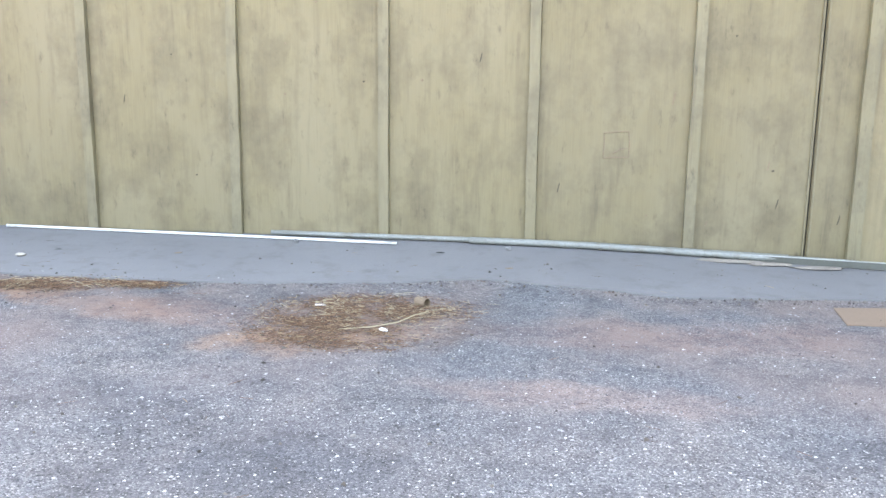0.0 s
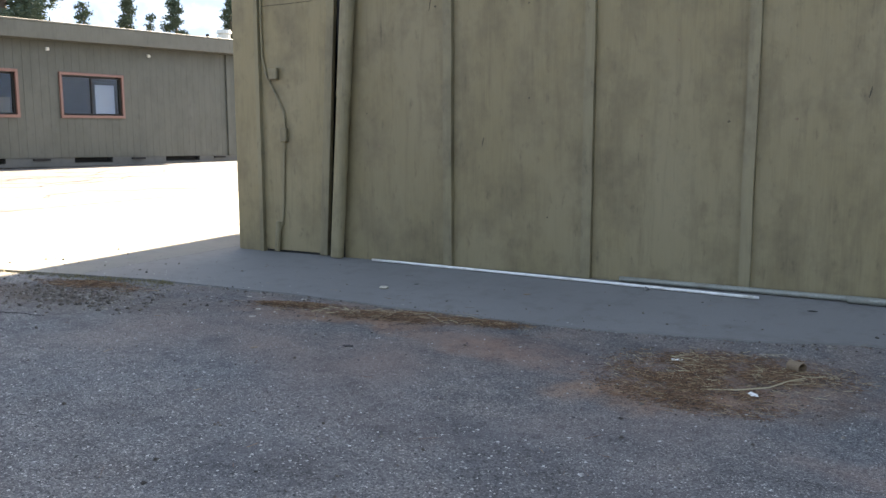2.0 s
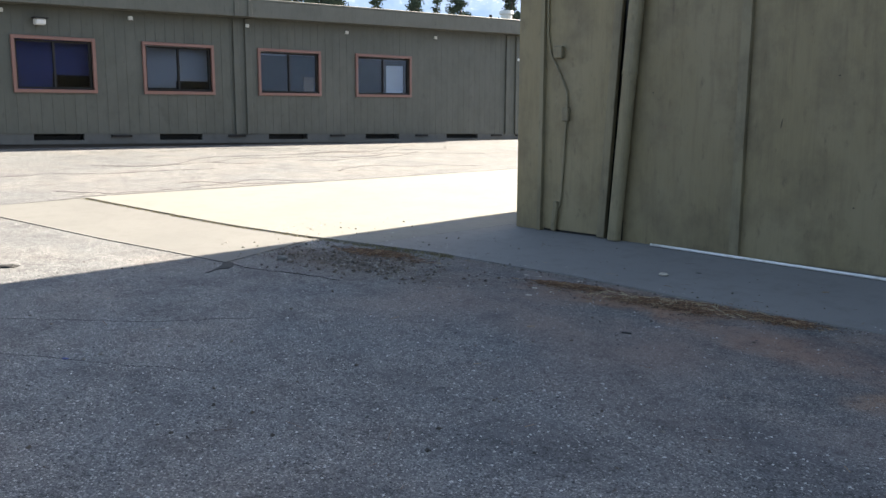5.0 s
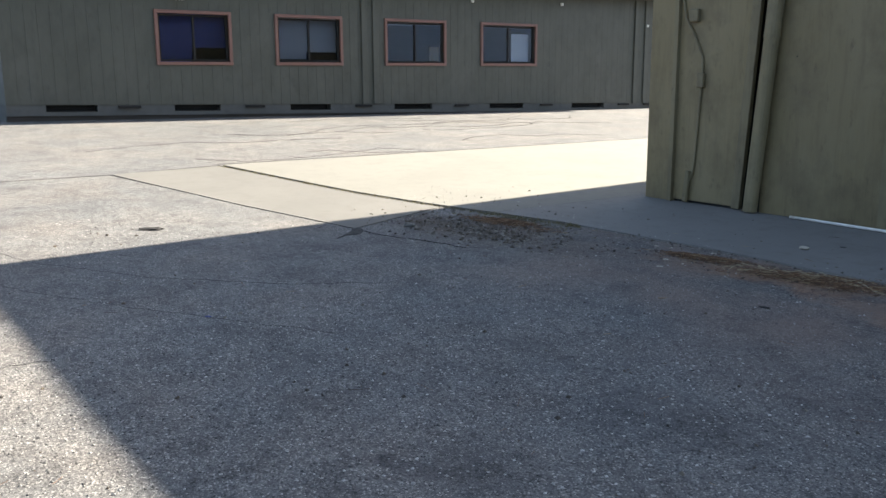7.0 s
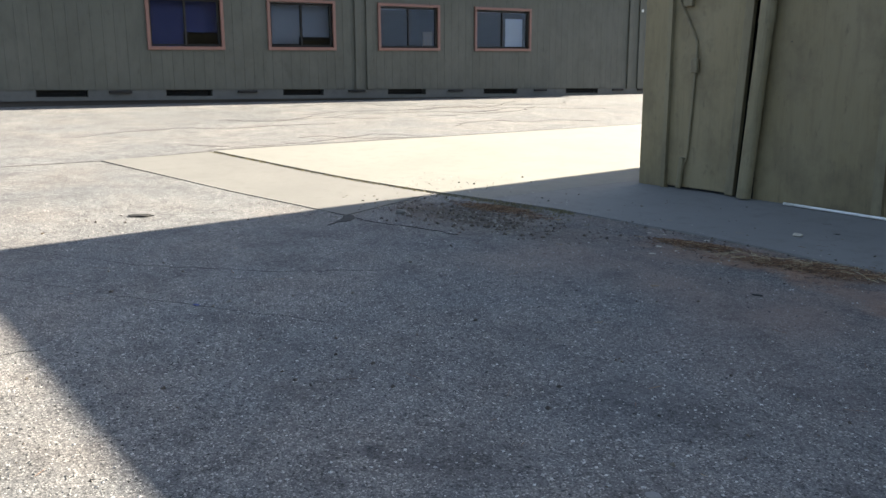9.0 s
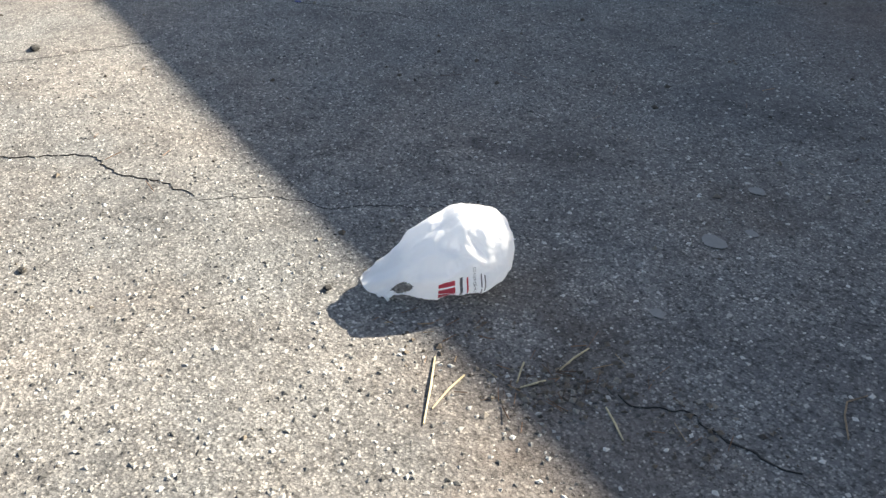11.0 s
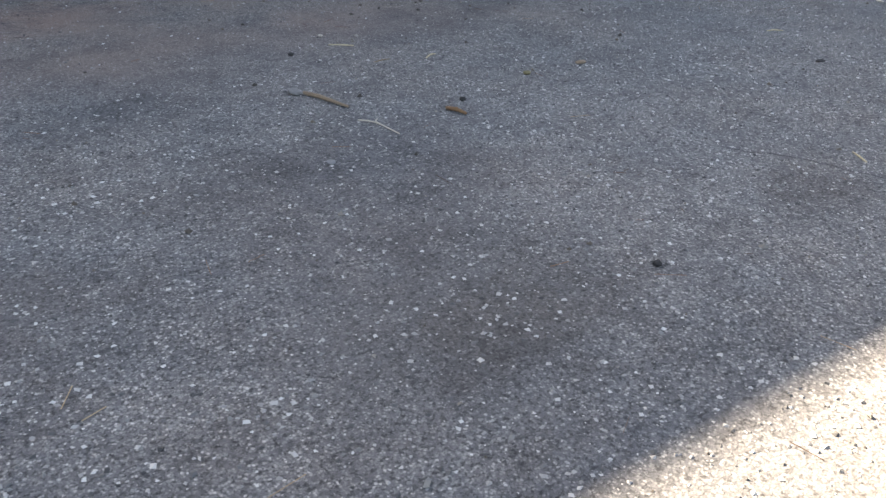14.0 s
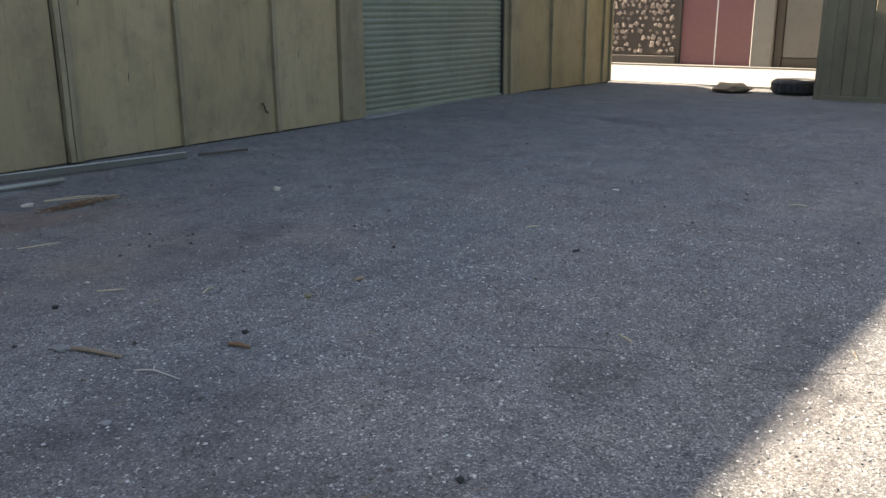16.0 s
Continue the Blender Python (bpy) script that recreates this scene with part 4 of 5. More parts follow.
def far_facade():
    X = 18.76
    f = empty("stone_building", "building with rubble-stone panel, red double door and grey pillar", "building")
    wall = bmesh.new()
    add_box(wall, X, X + 0.3, 0.72, 9, 0, 5)
    add_box(wall, X, X + 0.3, -9, -0.84, 0, 5)
    add_box(wall, X, X + 0.3, -0.84, 0.72, 2.35, 5)
    w = part("wall", wall, MORTAR, f)
    part("plinth", box_bm(X - 0.06, X, 0.78, 9, 0, 0.22, 0.01), MORTAR, w)
    rnd = random.Random(5)
    shapes = []
    for s in range(5):
        bm = bmesh.new()
        bmesh.ops.create_cube(bm, size=0.8)
        bmesh.ops.bevel(bm, geom=bm.edges[:], offset=0.1, segments=1, affect='EDGES')
        for v in bm.verts:
            v.co *= 1 + 0.7 * noise.noise(v.co * 2.3 + Vector((s * 9, 0, 0)))
            v.co.x *= 0.45
        me = bpy.data.meshes.new("stone")
        bm.to_mesh(me)
        bm.free()
        me.materials.append(STONE)
        shapes.append(me)
    for i in range(16):
        for j in range(14):
            if rnd.random() < 0.12:
                continue
            o = new("stone", rnd.choice(shapes))
            o.parent = w
            o.location = (X - 0.005, 0.86 + 0.145 * i + rnd.uniform(-0.03, 0.03) + (0.07 if j % 2 else 0), 0.33 + 0.135 * j + rnd.uniform(-0.03, 0.03))
            o.rotation_euler = (rnd.uniform(0, 6.28), 0, 0)
            s = rnd.uniform(0.06, 0.115)
            o.scale = (s * 0.7, s * rnd.uniform(0.9, 1.4), s)
    for a, b in ((-0.82, -0.07), (-0.045, 0.7)):
        part("door_leaf", box_bm(X + 0.06, X + 0.12, a, b, 0.03, 2.33, 0.006), RED_DOOR, f, "faded red door leaf")
    part("door_seam", box_bm(X + 0.05, X + 0.1, -0.068, -0.047, 0.03, 2.33), PAPER, f, "pale strip between the door leaves")
    part("step", box_bm(X - 0.25, X, -2.6, 9, 0.0, 0.05, 0.01), RENDER_GREY, f)
    part("pillar", box_bm(X - 0.12, X, -1.3, -0.86, 0.0, 4.9, 0.02), RENDER_GREY, f, "pale grey rendered pillar")
    part("post", box_bm(X - 0.05, X, -1.47, -1.32, 0.0, 4.9, 0.01), MORTAR, f)
    part("panel", box_bm(X - 0.03, X, -9, -1.49, 0.24, 4.9, 0.01), RENDER_GREY, f)
    part("base_course", box_bm(X - 0.06, X, -9, -1.49, 0.0, 0.23, 0.01), MORTAR, f)
    return f


far_facade()


def tyre():
    t = empty("tyre", "dusty black tyre lying flat beside the shed's corner", "tyre")
    bm = bmesh.new()
    prof = ((0.2, 0.02), (0.29, 0.0), (0.335, 0.03), (0.345, 0.11), (0.335, 0.19), (0.29, 0.22), (0.2, 0.2), (0.19, 0.17), (0.26, 0.15), (0.26, 0.06), (0.19, 0.045))
    rings = []
    for i in range(28):
        a = 6.28318 * i / 28
        rings.append([bm.verts.new((r * math.cos(a), r * math.sin(a), z)) for r, z in prof])
    for i in range(28):
        r, s = rings[i], rings[(i + 1) % 28]
        for k in range(len(prof)):
            bm.faces.new((r[k], s[k], s[(k + 1) % len(prof)], r[(k + 1) % len(prof)]))
    part("carcass", bm, RUBBER, t, smooth=True)
    for i in range(28):
        a = 6.28318 * i / 28
        b = box_bm(0.338, 0.352, -0.028, 0.028, 0.045, 0.175, 0.004)
        bmesh.ops.rotate(b, verts=b.verts, cent=(0, 0, 0), matrix=Matrix.Rotation(a, 3, "Z"))
        part("tread_block", b, RUBBER, t)
    t.location = (14.0, -3.02, lie(14.0, -3.02) + 0.002)
    return t


tyre()


# ---- pines ----
for x, y, h, sp, seed, bushy in ((-42, 22.6, 14.5, 4.6, 1, 2.1), (-42, 27.6, 7.9, 0.8, 2, 0.5), (-42, 30.7, 8.7, 1.1, 3, 0.8), (-42, 32.5, 7.7, 0.6, 4, 0.4), (-42, 34.6, 9.0, 1.5, 5, 0.9), (-42, 39.6, 9.6, 1.6, 6, 0.9), (-42, 11.2, 12.5, 2.6, 7, 1.2), (-42, 14.0, 7.6, 0.9, 8, 0.5)):
    pine(x, y, h, sp, seed, bushy)


# ---- the bag ----
def bag_point(u, v, push=0.0):
    """A point on the wind-filled bag: u from the open mouth to the bottom seam, v round it."""
    prof = ((0.0, 0.06), (0.08, 0.064), (0.18, 0.08), (0.3, 0.108), (0.44, 0.128), (0.6, 0.15), (0.76, 0.15), (0.88, 0.128), (0.96, 0.088), (1.0, 0.04))
    r = prof[-1][1]
    for (a, ra), (b, rb) in zip(prof, prof[1:]):
        if a <= u <= b:
            f = (u - a) / (b - a)
            r = ra + (rb - ra) * (0.5 * f + 0.5 * f * f * (3 - 2 * f))
            break
    c, s = math.cos(v), math.sin(v)
    flat_mouth = max(0.0, 1 - u / 0.35) ** 1.5
    q = Vector((u * 3.0, c * 1.25, s * 1.25))
    skew = q + 0.35 * Vector((noise.noise(q * 1.3), noise.noise(q * 1.3 + Vector((9, 2, 4))), noise.noise(q * 1.3 + Vector((3, 7, 1)))))
    near, second = noise.voronoi(skew * 1.15)[0][:2]
    small = noise.voronoi(skew * 2.7 + Vector((4, 1, 8)))[0]
    crumple = 0.034 * (near - 0.45) + 0.012 * (small[0] - 0.4) - 0.004 * math.exp(-((small[1] - small[0]) / 0.16) ** 2)
    crumple += 0.016 * noise.noise(q * 0.8 + Vector((6.3, 0, 2.1))) + 0.004 - 0.005 * math.exp(-((second - near) / 0.14) ** 2)
    pleat = 0.007 * (1 - u) ** 1.5 * math.sin(7 * v + 4 * noise.noise((u * 3, math.cos(v), math.sin(v))))
    fold = -0.008 * math.exp(-((u - 0.43 - 0.1 * math.sin(v + 0.6)) / 0.05) ** 2) * max(0.0, math.sin(v + 0.9))
    n = Vector((0.3 * (u - 0.6), c, s)).normalized()
    p = Vector((0.44 * u - 0.22, r * (1.02 + 0.5 * flat_mouth) * c, r * (0.92 - 0.45 * flat_mouth) * s))
    p += n * (crumple * min(1.0, r / 0.1) + pleat + fold + push)
    p.x += 0.035 * math.sin(2 * v + 0.5) * max(0.0, 1 - u / 0.16)
    z = p.z * (1 - 0.14 * u) + 0.034 + 0.082 * min(1.0, u / 0.62)
    low = 0.003 + 0.005 * (1 + noise.noise(q * 4))
    p.z = (z if z > low else low + 0.06 * (z - low) * 0.05) + push * 0.3
    return p


def strap_bm(points, width):
    """A flat limp strap that follows points."""
    bm = bmesh.new()
    rows = []
    for i, p in enumerate(points):
        d = (Vector(points[min(i + 1, len(points) - 1)]) - Vector(points[max(i - 1, 0)])).normalized()
        side = d.cross(Vector((0.2, 0.3, 1))).normalized()
        up = d.cross(side)
        rows.append([bm.verts.new(Vector(p) + side * width * a + up * b) for a, b in ((-0.5, 0), (0, 0.006), (0.5, 0), (0, -0.002))])
    for r, t in zip(rows, rows[1:]):
        for k in range(4):
            bm.faces.new((r[k], r[(k + 1) % 4], t[(k + 1) % 4], t[k]))
    return bm


def shopping_bag():
    bag = empty("plastic_bag", "crumpled white plastic shopping bag blown across the asphalt, printed red", "plastic bag")
    nu, nv = 120, 144

    def holed(u, v):
        """The eyes cut out for the two handles."""
        return any(((u - hu) / ru) ** 2 + (((v - hv + 3.1416) % 6.2832 - 3.1416) / rv) ** 2 < 1 for hu, hv, ru, rv in ((0.17, 3.2, 0.085, 0.36), (0.2, 5.3, 0.16, 1.3)))

    bm = bmesh.new()
    rows = [[bm.verts.new(bag_point(i / nu, 6.283185 * k / nv)) for k in range(nv)] for i in range(nu + 1)]
    for i in range(nu):
        for k in range(nv):
            if not holed((i + 0.5) / nu, 6.283185 * (k + 0.5) / nv):
                bm.faces.new((rows[i][k], rows[i + 1][k], rows[i + 1][(k + 1) % nv], rows[i][(k + 1) % nv]))
    bm.faces.new(rows[-1])
    part("film", bm, BAG, bag, smooth=True)
    seam = [bag_point(1.0, 0.2) + Vector((0.004, 0.012 * k, 0.006 * math.sin(k * 1.7))) for k in range(-3, 4)]
    part("bottom_seam", strap_bm(seam, 0.022), BAG, bag, smooth=True)
    rim = [bag_point(0.01, 3.3 + 0.13 * k, 0.001) for k in range(9)]
    part("handle", strap_bm(rim, 0.014), BAG, bag, smooth=True)

    def printed(name, u0, u1, v0, v1, mat, label=""):
        q = bmesh.new()
        a, b = 14, 14
        g = [[q.verts.new(bag_point(u0 + (u1 - u0) * i / a, v0 + (v1 - v0) * k / b, 0.0018)) for k in range(b + 1)] for i in range(a + 1)]
        for r, t in zip(g, g[1:]):
            for k in range(b):
                q.faces.new((r[k], t[k], t[k + 1], r[k + 1]))
        part(name, q, mat, bag, label, smooth=True)

    def lettered(words, u0, v0, size, mat):
        """Words pressed onto the film, reading round the bag."""
        data = bpy.data.curves.new("print_words", "FONT")
        data.body, data.size = words, 1.0
        src = bpy.data.objects.new("print_words", data)
        me = bpy.data.meshes.new_from_object(src)
        bpy.data.objects.remove(src)
        for w in me.vertices:
            w.co = bag_point(u0 + w.co.y * size / 0.44, v0 - w.co.x * size / 0.14, 0.002)
        me.materials.clear()
        me.materials.append(mat)
        new("print_words", me).parent = bag

    for k in range(3):
        printed("print_mark", 0.42, 0.53, 3.2 + 0.2 * k, 3.35 + 0.2 * k, RED_INK, "red printed shape")
    printed("print_line", 0.56, 0.578, 3.15, 3.75, GREY_INK, "short printed bar")
    printed("print_line", 0.605, 0.616, 3.2, 3.6, RED_INK, "short printed bar")
    lettered("REUSE AND RECYCLE", 0.65, 3.82, 0.0125, GREY_INK)
    for u, a, b in ((0.7, 3.15, 3.45), (0.7, 3.5, 3.8), (0.725, 3.2, 3.65)):
        printed("print_line", u, u + 0.008, a, b, GREY_INK, "short printed bar")
    bag.matrix_world = pose(-2.25, -5.64, lie(-2.25, -5.64), 0, 0, 70) @ Matrix.Scale(0.8, 4)
    return bag


shopping_bag()


# ---- cracks and joints in the paving ----
def crack(name, label, pts, width, seed, material=GRIT, jag=0.026):
    rnd = random.Random(seed)
    fine = []
    pitch = max(0.014, width * 1.6)
    for (ax, ay), (bx, by) in zip(pts, pts[1:]):
        n_seg = max(2, int(math.hypot(bx - ax, by - ay) / pitch))
        for k in range(n_seg):
            f = k / n_seg
            x, y = ax + (bx - ax) * f, ay + (by - ay) * f
            wx = noise.noise((x * 9, y * 9, seed)) + 0.5 * noise.noise((x * 31, y * 31, seed))
            wy = noise.noise((x * 9, y * 9, seed + 40)) + 0.5 * noise.noise((x * 31, y * 31, seed + 40))
            fine.append((x + jag * wx + rnd.gauss(0, jag * 0.12), y + jag * wy + rnd.gauss(0, jag * 0.12)))
    fine.append(pts[-1])
    bm = bmesh.new()
    rows = []
    for i, (x, y) in enumerate(fine):
        x2, y2 = fine[min(i + 1, len(fine) - 1)]
        x1, y1 = fine[max(i - 1, 0)]
        d = math.hypot(x2 - x1, y2 - y1) or 1
        w = width * rnd.uniform(0.08, 1.0) * (0.75 + 0.5 * noise.noise((i * 0.13, seed, 0))) * (1 if 2 < i < len(fine) - 3 else 0.4) * (0.3 if noise.noise((i * 0.06, seed, 3)) < -0.08 else 1)
        top = 0.0035 if width > 0.007 else 0.0015
        nx, ny = -(y2 - y1) / d * w / 2, (x2 - x1) / d * w / 2
        rows.append([bm.verts.new((x + nx * k, y + ny * k, lie(x, y) + h)) for k, h in ((-1, -0.004), (-0.9, top), (0.9, top), (1, -0.004))])
    for r, t in zip(rows, rows[1:]):
        for k in range(3):
            bm.faces.new((r[k], t[k], t[k + 1], r[k + 1]))
    return tagged(part(name, bm, material), label, "crack", kind="structure")


CRACKS = (
    (((-3.707, -6.617), (-3.639, -6.522), (-3.571, -6.427), (-3.482, -6.247), (-3.399, -6.232), (-3.3, -6.222), (-3.2, -6.133), (-3.107, -6.087), (-3.029, -6.049)), 0.009),
    (((-3.029, -6.049), (-2.984, -6.002), (-2.912, -5.87), (-2.852, -5.804)), 0.004),
    (((-2.852, -5.804), (-2.794, -5.756), (-2.75, -5.721), (-2.702, -5.635), (-2.637, -5.521), (-2.568, -5.446)), 0.0065),
    (((-4.624, -6.415), (-4.591, -6.282), (-4.59, -6.033), (-4.559, -5.797)), 0.004),
    (((-1.83, -5.6), (-1.76, -5.57), (-1.69, -5.545)), 0.0035),
    (((-1.69, -5.545), (-1.6, -5.478), (-1.535, -5.447), (-1.47, -5.435), (-1.405, -5.415), (-1.345, -5.388)), 0.008),
    (((-1.345, -5.388), (-1.27, -5.4), (-1.18, -5.47), (-1.1, -5.54)), 0.003),
    (((-1.1, -5.56), (-1.05, -5.48), (-0.985, -5.435), (-0.9, -5.425), (-0.83, -5.44), (-0.76, -5.45), (-0.67, -5.465), (-0.58, -5.47), (-0.5, -5.49)), 0.0075),
    (((2.7, -5.0), (2.83, -5.17), (2.98, -5.66), (3.1, -5.98), (3.37, -6.36), (3.5, -7.0)), 0.002),
    (((-8.5, -6.1), (-7.4, -5.75), (-6.6, -5.5), (-5.8, -5.0), (-5.2, -4.4), (-4.9, -3.9)), 0.004),
    (((-7.6, -6.2), (-6.6, -5.95), (-5.9, -5.7), (-5.3, -5.35), (-4.2, -4.6)), 0.0035),
)
for k, (pts, w) in enumerate(CRACKS):
    crack("crack", "jagged dark crack in the asphalt", pts, w, 20 + k, GRIT if w > 0.005 else DARK_CHIP)
for k, pts in enumerate((((-10.3, -4.02), (-8.6, -3.62), (-6.95, -3.28), (-6.4, -3.2)), ((-10.33, -5.2), (-10.3, -4.0), (-10.5, -2.7)), ((-10.5, -5.2), (-12.8, -5.0), (-15.5, -4.6)), ((-10.6, -2.7), (-10.55, 1), (-10.5, 9)))):
    crack("joint", "dark straight joint between paving bays", pts, 0.03, 40 + k, jag=0.008)
for k in range(16):
    rnd = random.Random(60 + k)
    x, y = rnd.uniform(-16, -10.8), rnd.uniform(-5, 8)
    pts = [(x, y)]
    for i in range(5):
        pts.append((pts[-1][0] + rnd.uniform(-0.5, 0.5), pts[-1][1] + rnd.uniform(0.3, 0.9)))
    crack("crack", "fine crack in the sunlit paving", pts, 0.017, 70 + k, jag=0.06)
crack("crack", "wide tar-filled break at the paving joint", ((-6.93, -3.31), (-6.7, -3.2), (-6.48, -3.17), (-6.34, -3.24), (-6.26, -3.38), (-6.2, -3.5)), 0.15, 91, jag=0.035)
crack("crack", "thin crack running on from the tar-filled break", ((-6.36, -3.2), (-6.1, -3.16), (-5.8, -3.02), (-5.4, -2.9)), 0.02, 92)


# ---- loose stuff on the ground ----
def island_material(name, ramp_cols):
    m, n, l = nodes_of(name)
    g = n.new("ShaderNodeNewGeometry")
    r = n.new("ShaderNodeValToRGB")
    r.color_ramp.elements[0].color, r.color_ramp.elements[1].color = (*ramp_cols[0], 1), (*ramp_cols[-1], 1)
    for i, c in enumerate(ramp_cols[1:-1]):
        e = r.color_ramp.elements.new((i + 1) / (len(ramp_cols) - 1))
        e.color = (*c, 1)
    l.new(g.outputs["Random Per Island"], r.inputs[0])
    b = n["Principled BSDF"]
    l.new(r.outputs[0], b.inputs["Base Color"])
    b.inputs["Roughness"].default_value = 0.85
    bump(n, l, noise_node(n, l, g.outputs["Position"], 220, 3), 0.3, 0.002, b)
    return m


AGGREGATE = island_material("loose_aggregate", ((0.03, 0.03, 0.03), (0.08, 0.08, 0.078), (0.17, 0.167, 0.16), (0.29, 0.281, 0.262), (0.46, 0.445, 0.415)))
LITTER = island_material("needle_litter", ((0.04, 0.022, 0.015), (0.085, 0.042, 0.022), (0.14, 0.068, 0.034), (0.19, 0.1, 0.052), (0.36, 0.26, 0.15)))
RUBBLE = island_material("earthy_rubble", ((0.03, 0.025, 0.02), (0.06, 0.048, 0.037), (0.09, 0.07, 0.052), (0.13, 0.11, 0.088), (0.22, 0.2, 0.175)))


def chips(name, label, count, place, size, material, seed, flat=0.5):
    """Many small angular stones, half sunk."""
    rnd = random.Random(seed)
    verts, faces = [], []
    for _ in range(count):
        x, y = place(rnd)
        r = size(rnd)
        z = lie(x, y) + r * flat * 0.25 + (0.012 if x > -10.4 and x < 3 and y > front_edge(x) else 0)
        a = rnd.uniform(0, 6.28)
        o = len(verts)
        for k in range(4):
            q = a + 1.5708 * k + rnd.uniform(-0.4, 0.4)
            s = r * rnd.uniform(0.6, 1.25)
            verts.append((x + s * math.cos(q), y + s * math.sin(q), z + r * rnd.uniform(-0.2, 0.2) * flat))
        verts.append((x + r * rnd.uniform(-0.3, 0.3), y + r * rnd.uniform(-0.3, 0.3), z + r * flat))
        verts.append((x, y, z - r * flat))
        for k in range(4):
            faces.append((o + k, o + (k + 1) % 4, o + 4))
            faces.append((o + (k + 1) % 4, o + k, o + 5))
    me = bpy.data.meshes.new(name)
    me.from_pydata(verts, [], faces)
    me.materials.append(material)
    return tagged(new(name, me), label, "gravel", kind="stuff")


def near_yard(rnd):
    x = rnd.uniform(-4.6, 5.0)
    return x, -6.9 + 3.6 * rnd.random() ** 1.5


chips("asphalt_aggregate", "pale and dark stones standing out of the worn asphalt", 52000, near_yard, lambda r: 0.002 + 0.0072 * r.random() ** 2.3, AGGREGATE, 3, 0.45)
chips("asphalt_aggregate", "scattered stones standing out of the worn asphalt", 13000, lambda r: (r.uniform(-8, 9), -5.4 + 4.1 * r.random() ** 1.2), lambda r: 0.0035 + 0.006 * r.random() ** 2.5, AGGREGATE, 4, 0.45)
chips("grit", "dark crumbs of asphalt lying about", 1500, lambda r: (r.uniform(-7.5, 9.5), r.uniform(-6.8, -0.6)), lambda r: 0.004 + 0.011 * r.random() ** 3, RUBBLE, 5, 0.7)


chips("grit", "dark specks scattered on the concrete apron", 90, lambda r: (lambda x: (x, front_edge(x) * r.uniform(0.08, 0.97)))(r.uniform(-6.2, 2.6)), lambda r: 0.003 + 0.008 * r.random() ** 3, RUBBLE, 6, 0.5)


def litter(name, label, count, place, length, material, seed, lift=0.004, thick=1.0):
    """Dry needles and shreds: thin three-sided splinters."""
    rnd = random.Random(seed)
    verts, faces = [], []
    for _ in range(count):
        x, y, h = place(rnd)
        z = lie(x, y) + lift + h
        if x > -10.4 and x < 3 and y > front_edge(x):
            z += 0.012
        a, n_len, w = rnd.uniform(0, 6.28), length(rnd), thick * rnd.uniform(0.0005, 0.0012)
        dx, dy, dz = math.cos(a) * n_len / 2, math.sin(a) * n_len / 2, rnd.uniform(-0.1, 0.1) * n_len
        px, py = -math.sin(a) * w, math.cos(a) * w
        o = len(verts)
        for s in (-1, 1):
            verts += [(x + s * dx + px, y + s * dy + py, max(z + s * dz, z - 0.003)), (x + s * dx - px, y + s * dy - py, max(z + s * dz, z - 0.003)), (x + s * dx, y + s * dy, max(z + s * dz, z - 0.003) + w * 1.6)]
        faces += [(o, o + 1, o + 4, o + 3), (o + 1, o + 2, o + 5, o + 4), (o + 2, o, o + 3, o + 5)]
    me = bpy.data.meshes.new(name)
    me.from_pydata(verts, [], faces)
    me.materials.append(material)
    return tagged(new(name, me), label, "litter", kind="stuff")


def blot(cx, cy, rx, ry, turn=0.0, rise=0.02):
    c, s = math.cos(turn), math.sin(turn)

    def f(rnd):
        while True:
            a, b = rnd.gauss(0, 0.45), rnd.gauss(0, 0.45)
            q = a * a + b * b
            if q < 1.3 and noise.noise(((cx + a * rx) * 4.5, (cy + b * ry) * 4.5, 0)) > rnd.uniform(-0.6, 0.25):
                break
        u, v = a * rx, b * ry
        return cx + u * c - v * s, cy + u * s + v * c, rise * max(0.0, 1 - q) * rnd.random()
    return f


def flat(f):
    return lambda rnd: f(rnd)[:2]


def off_slab(f):
    """Places of f that lie before the apron's front edge."""
    def g(rnd):
        while True:
            x, y = f(rnd)[:2]
            if y < front_edge(x) - 0.01:
                return x, y
    return g


HEAPS = ((-1.25, -1.82, 0.62, 0.36, 0.1), (-1.4, -2.3, 0.5, 0.3, -0.25), (-3.45, -1.72, 0.55, 0.2, 0.4), (-4.2, -1.8, 0.42, 0.13, 0.3), (-2.85, -1.55, 0.35, 0.1, 0.1), (-5.95, -2.05, 0.5, 0.16, 0.2), (3.2, -1.42, 0.3, 0.08, 0.05))
for k, (cx, cy, rx, ry, turn) in enumerate(HEAPS):
    litter("needle_litter", "matted brown pine needles lying by the concrete apron", int(15000 * rx * ry + 400), blot(cx, cy, rx, ry, turn), lambda r: r.uniform(0.015, 0.075), LITTER, 100 + k)
    chips("earth_crumbs", "brown earth crumbs among the needles", int(5000 * rx * ry + 200), flat(blot(cx, cy, rx * 1.15, ry * 1.2, turn)), lambda r: 0.003 + 0.007 * r.random() ** 2, RUBBLE, 120 + k, 0.7)
chips("earth_crumbs", "brown crumbs and pebbles on the asphalt beside the crack", 420, flat(blot(-1.78, -5.6, 0.42, 0.18, 0.5)), lambda r: 0.003 + 0.009 * r.random() ** 3, RUBBLE, 131, 0.6)
litter("needle_litter", "a few brown needles lying beside the crack", 60, blot(-1.82, -5.62, 0.4, 0.2, 0.5, 0.004), lambda r: r.uniform(0.015, 0.05), LITTER, 132)
litter("straw_litter", "pale dry straws among the brown needles", 150, blot(-1.25, -1.85, 0.7, 0.42, 0.15, 0.015), lambda r: r.uniform(0.03, 0.1), STRAW, 138, 0.01, 1.15)
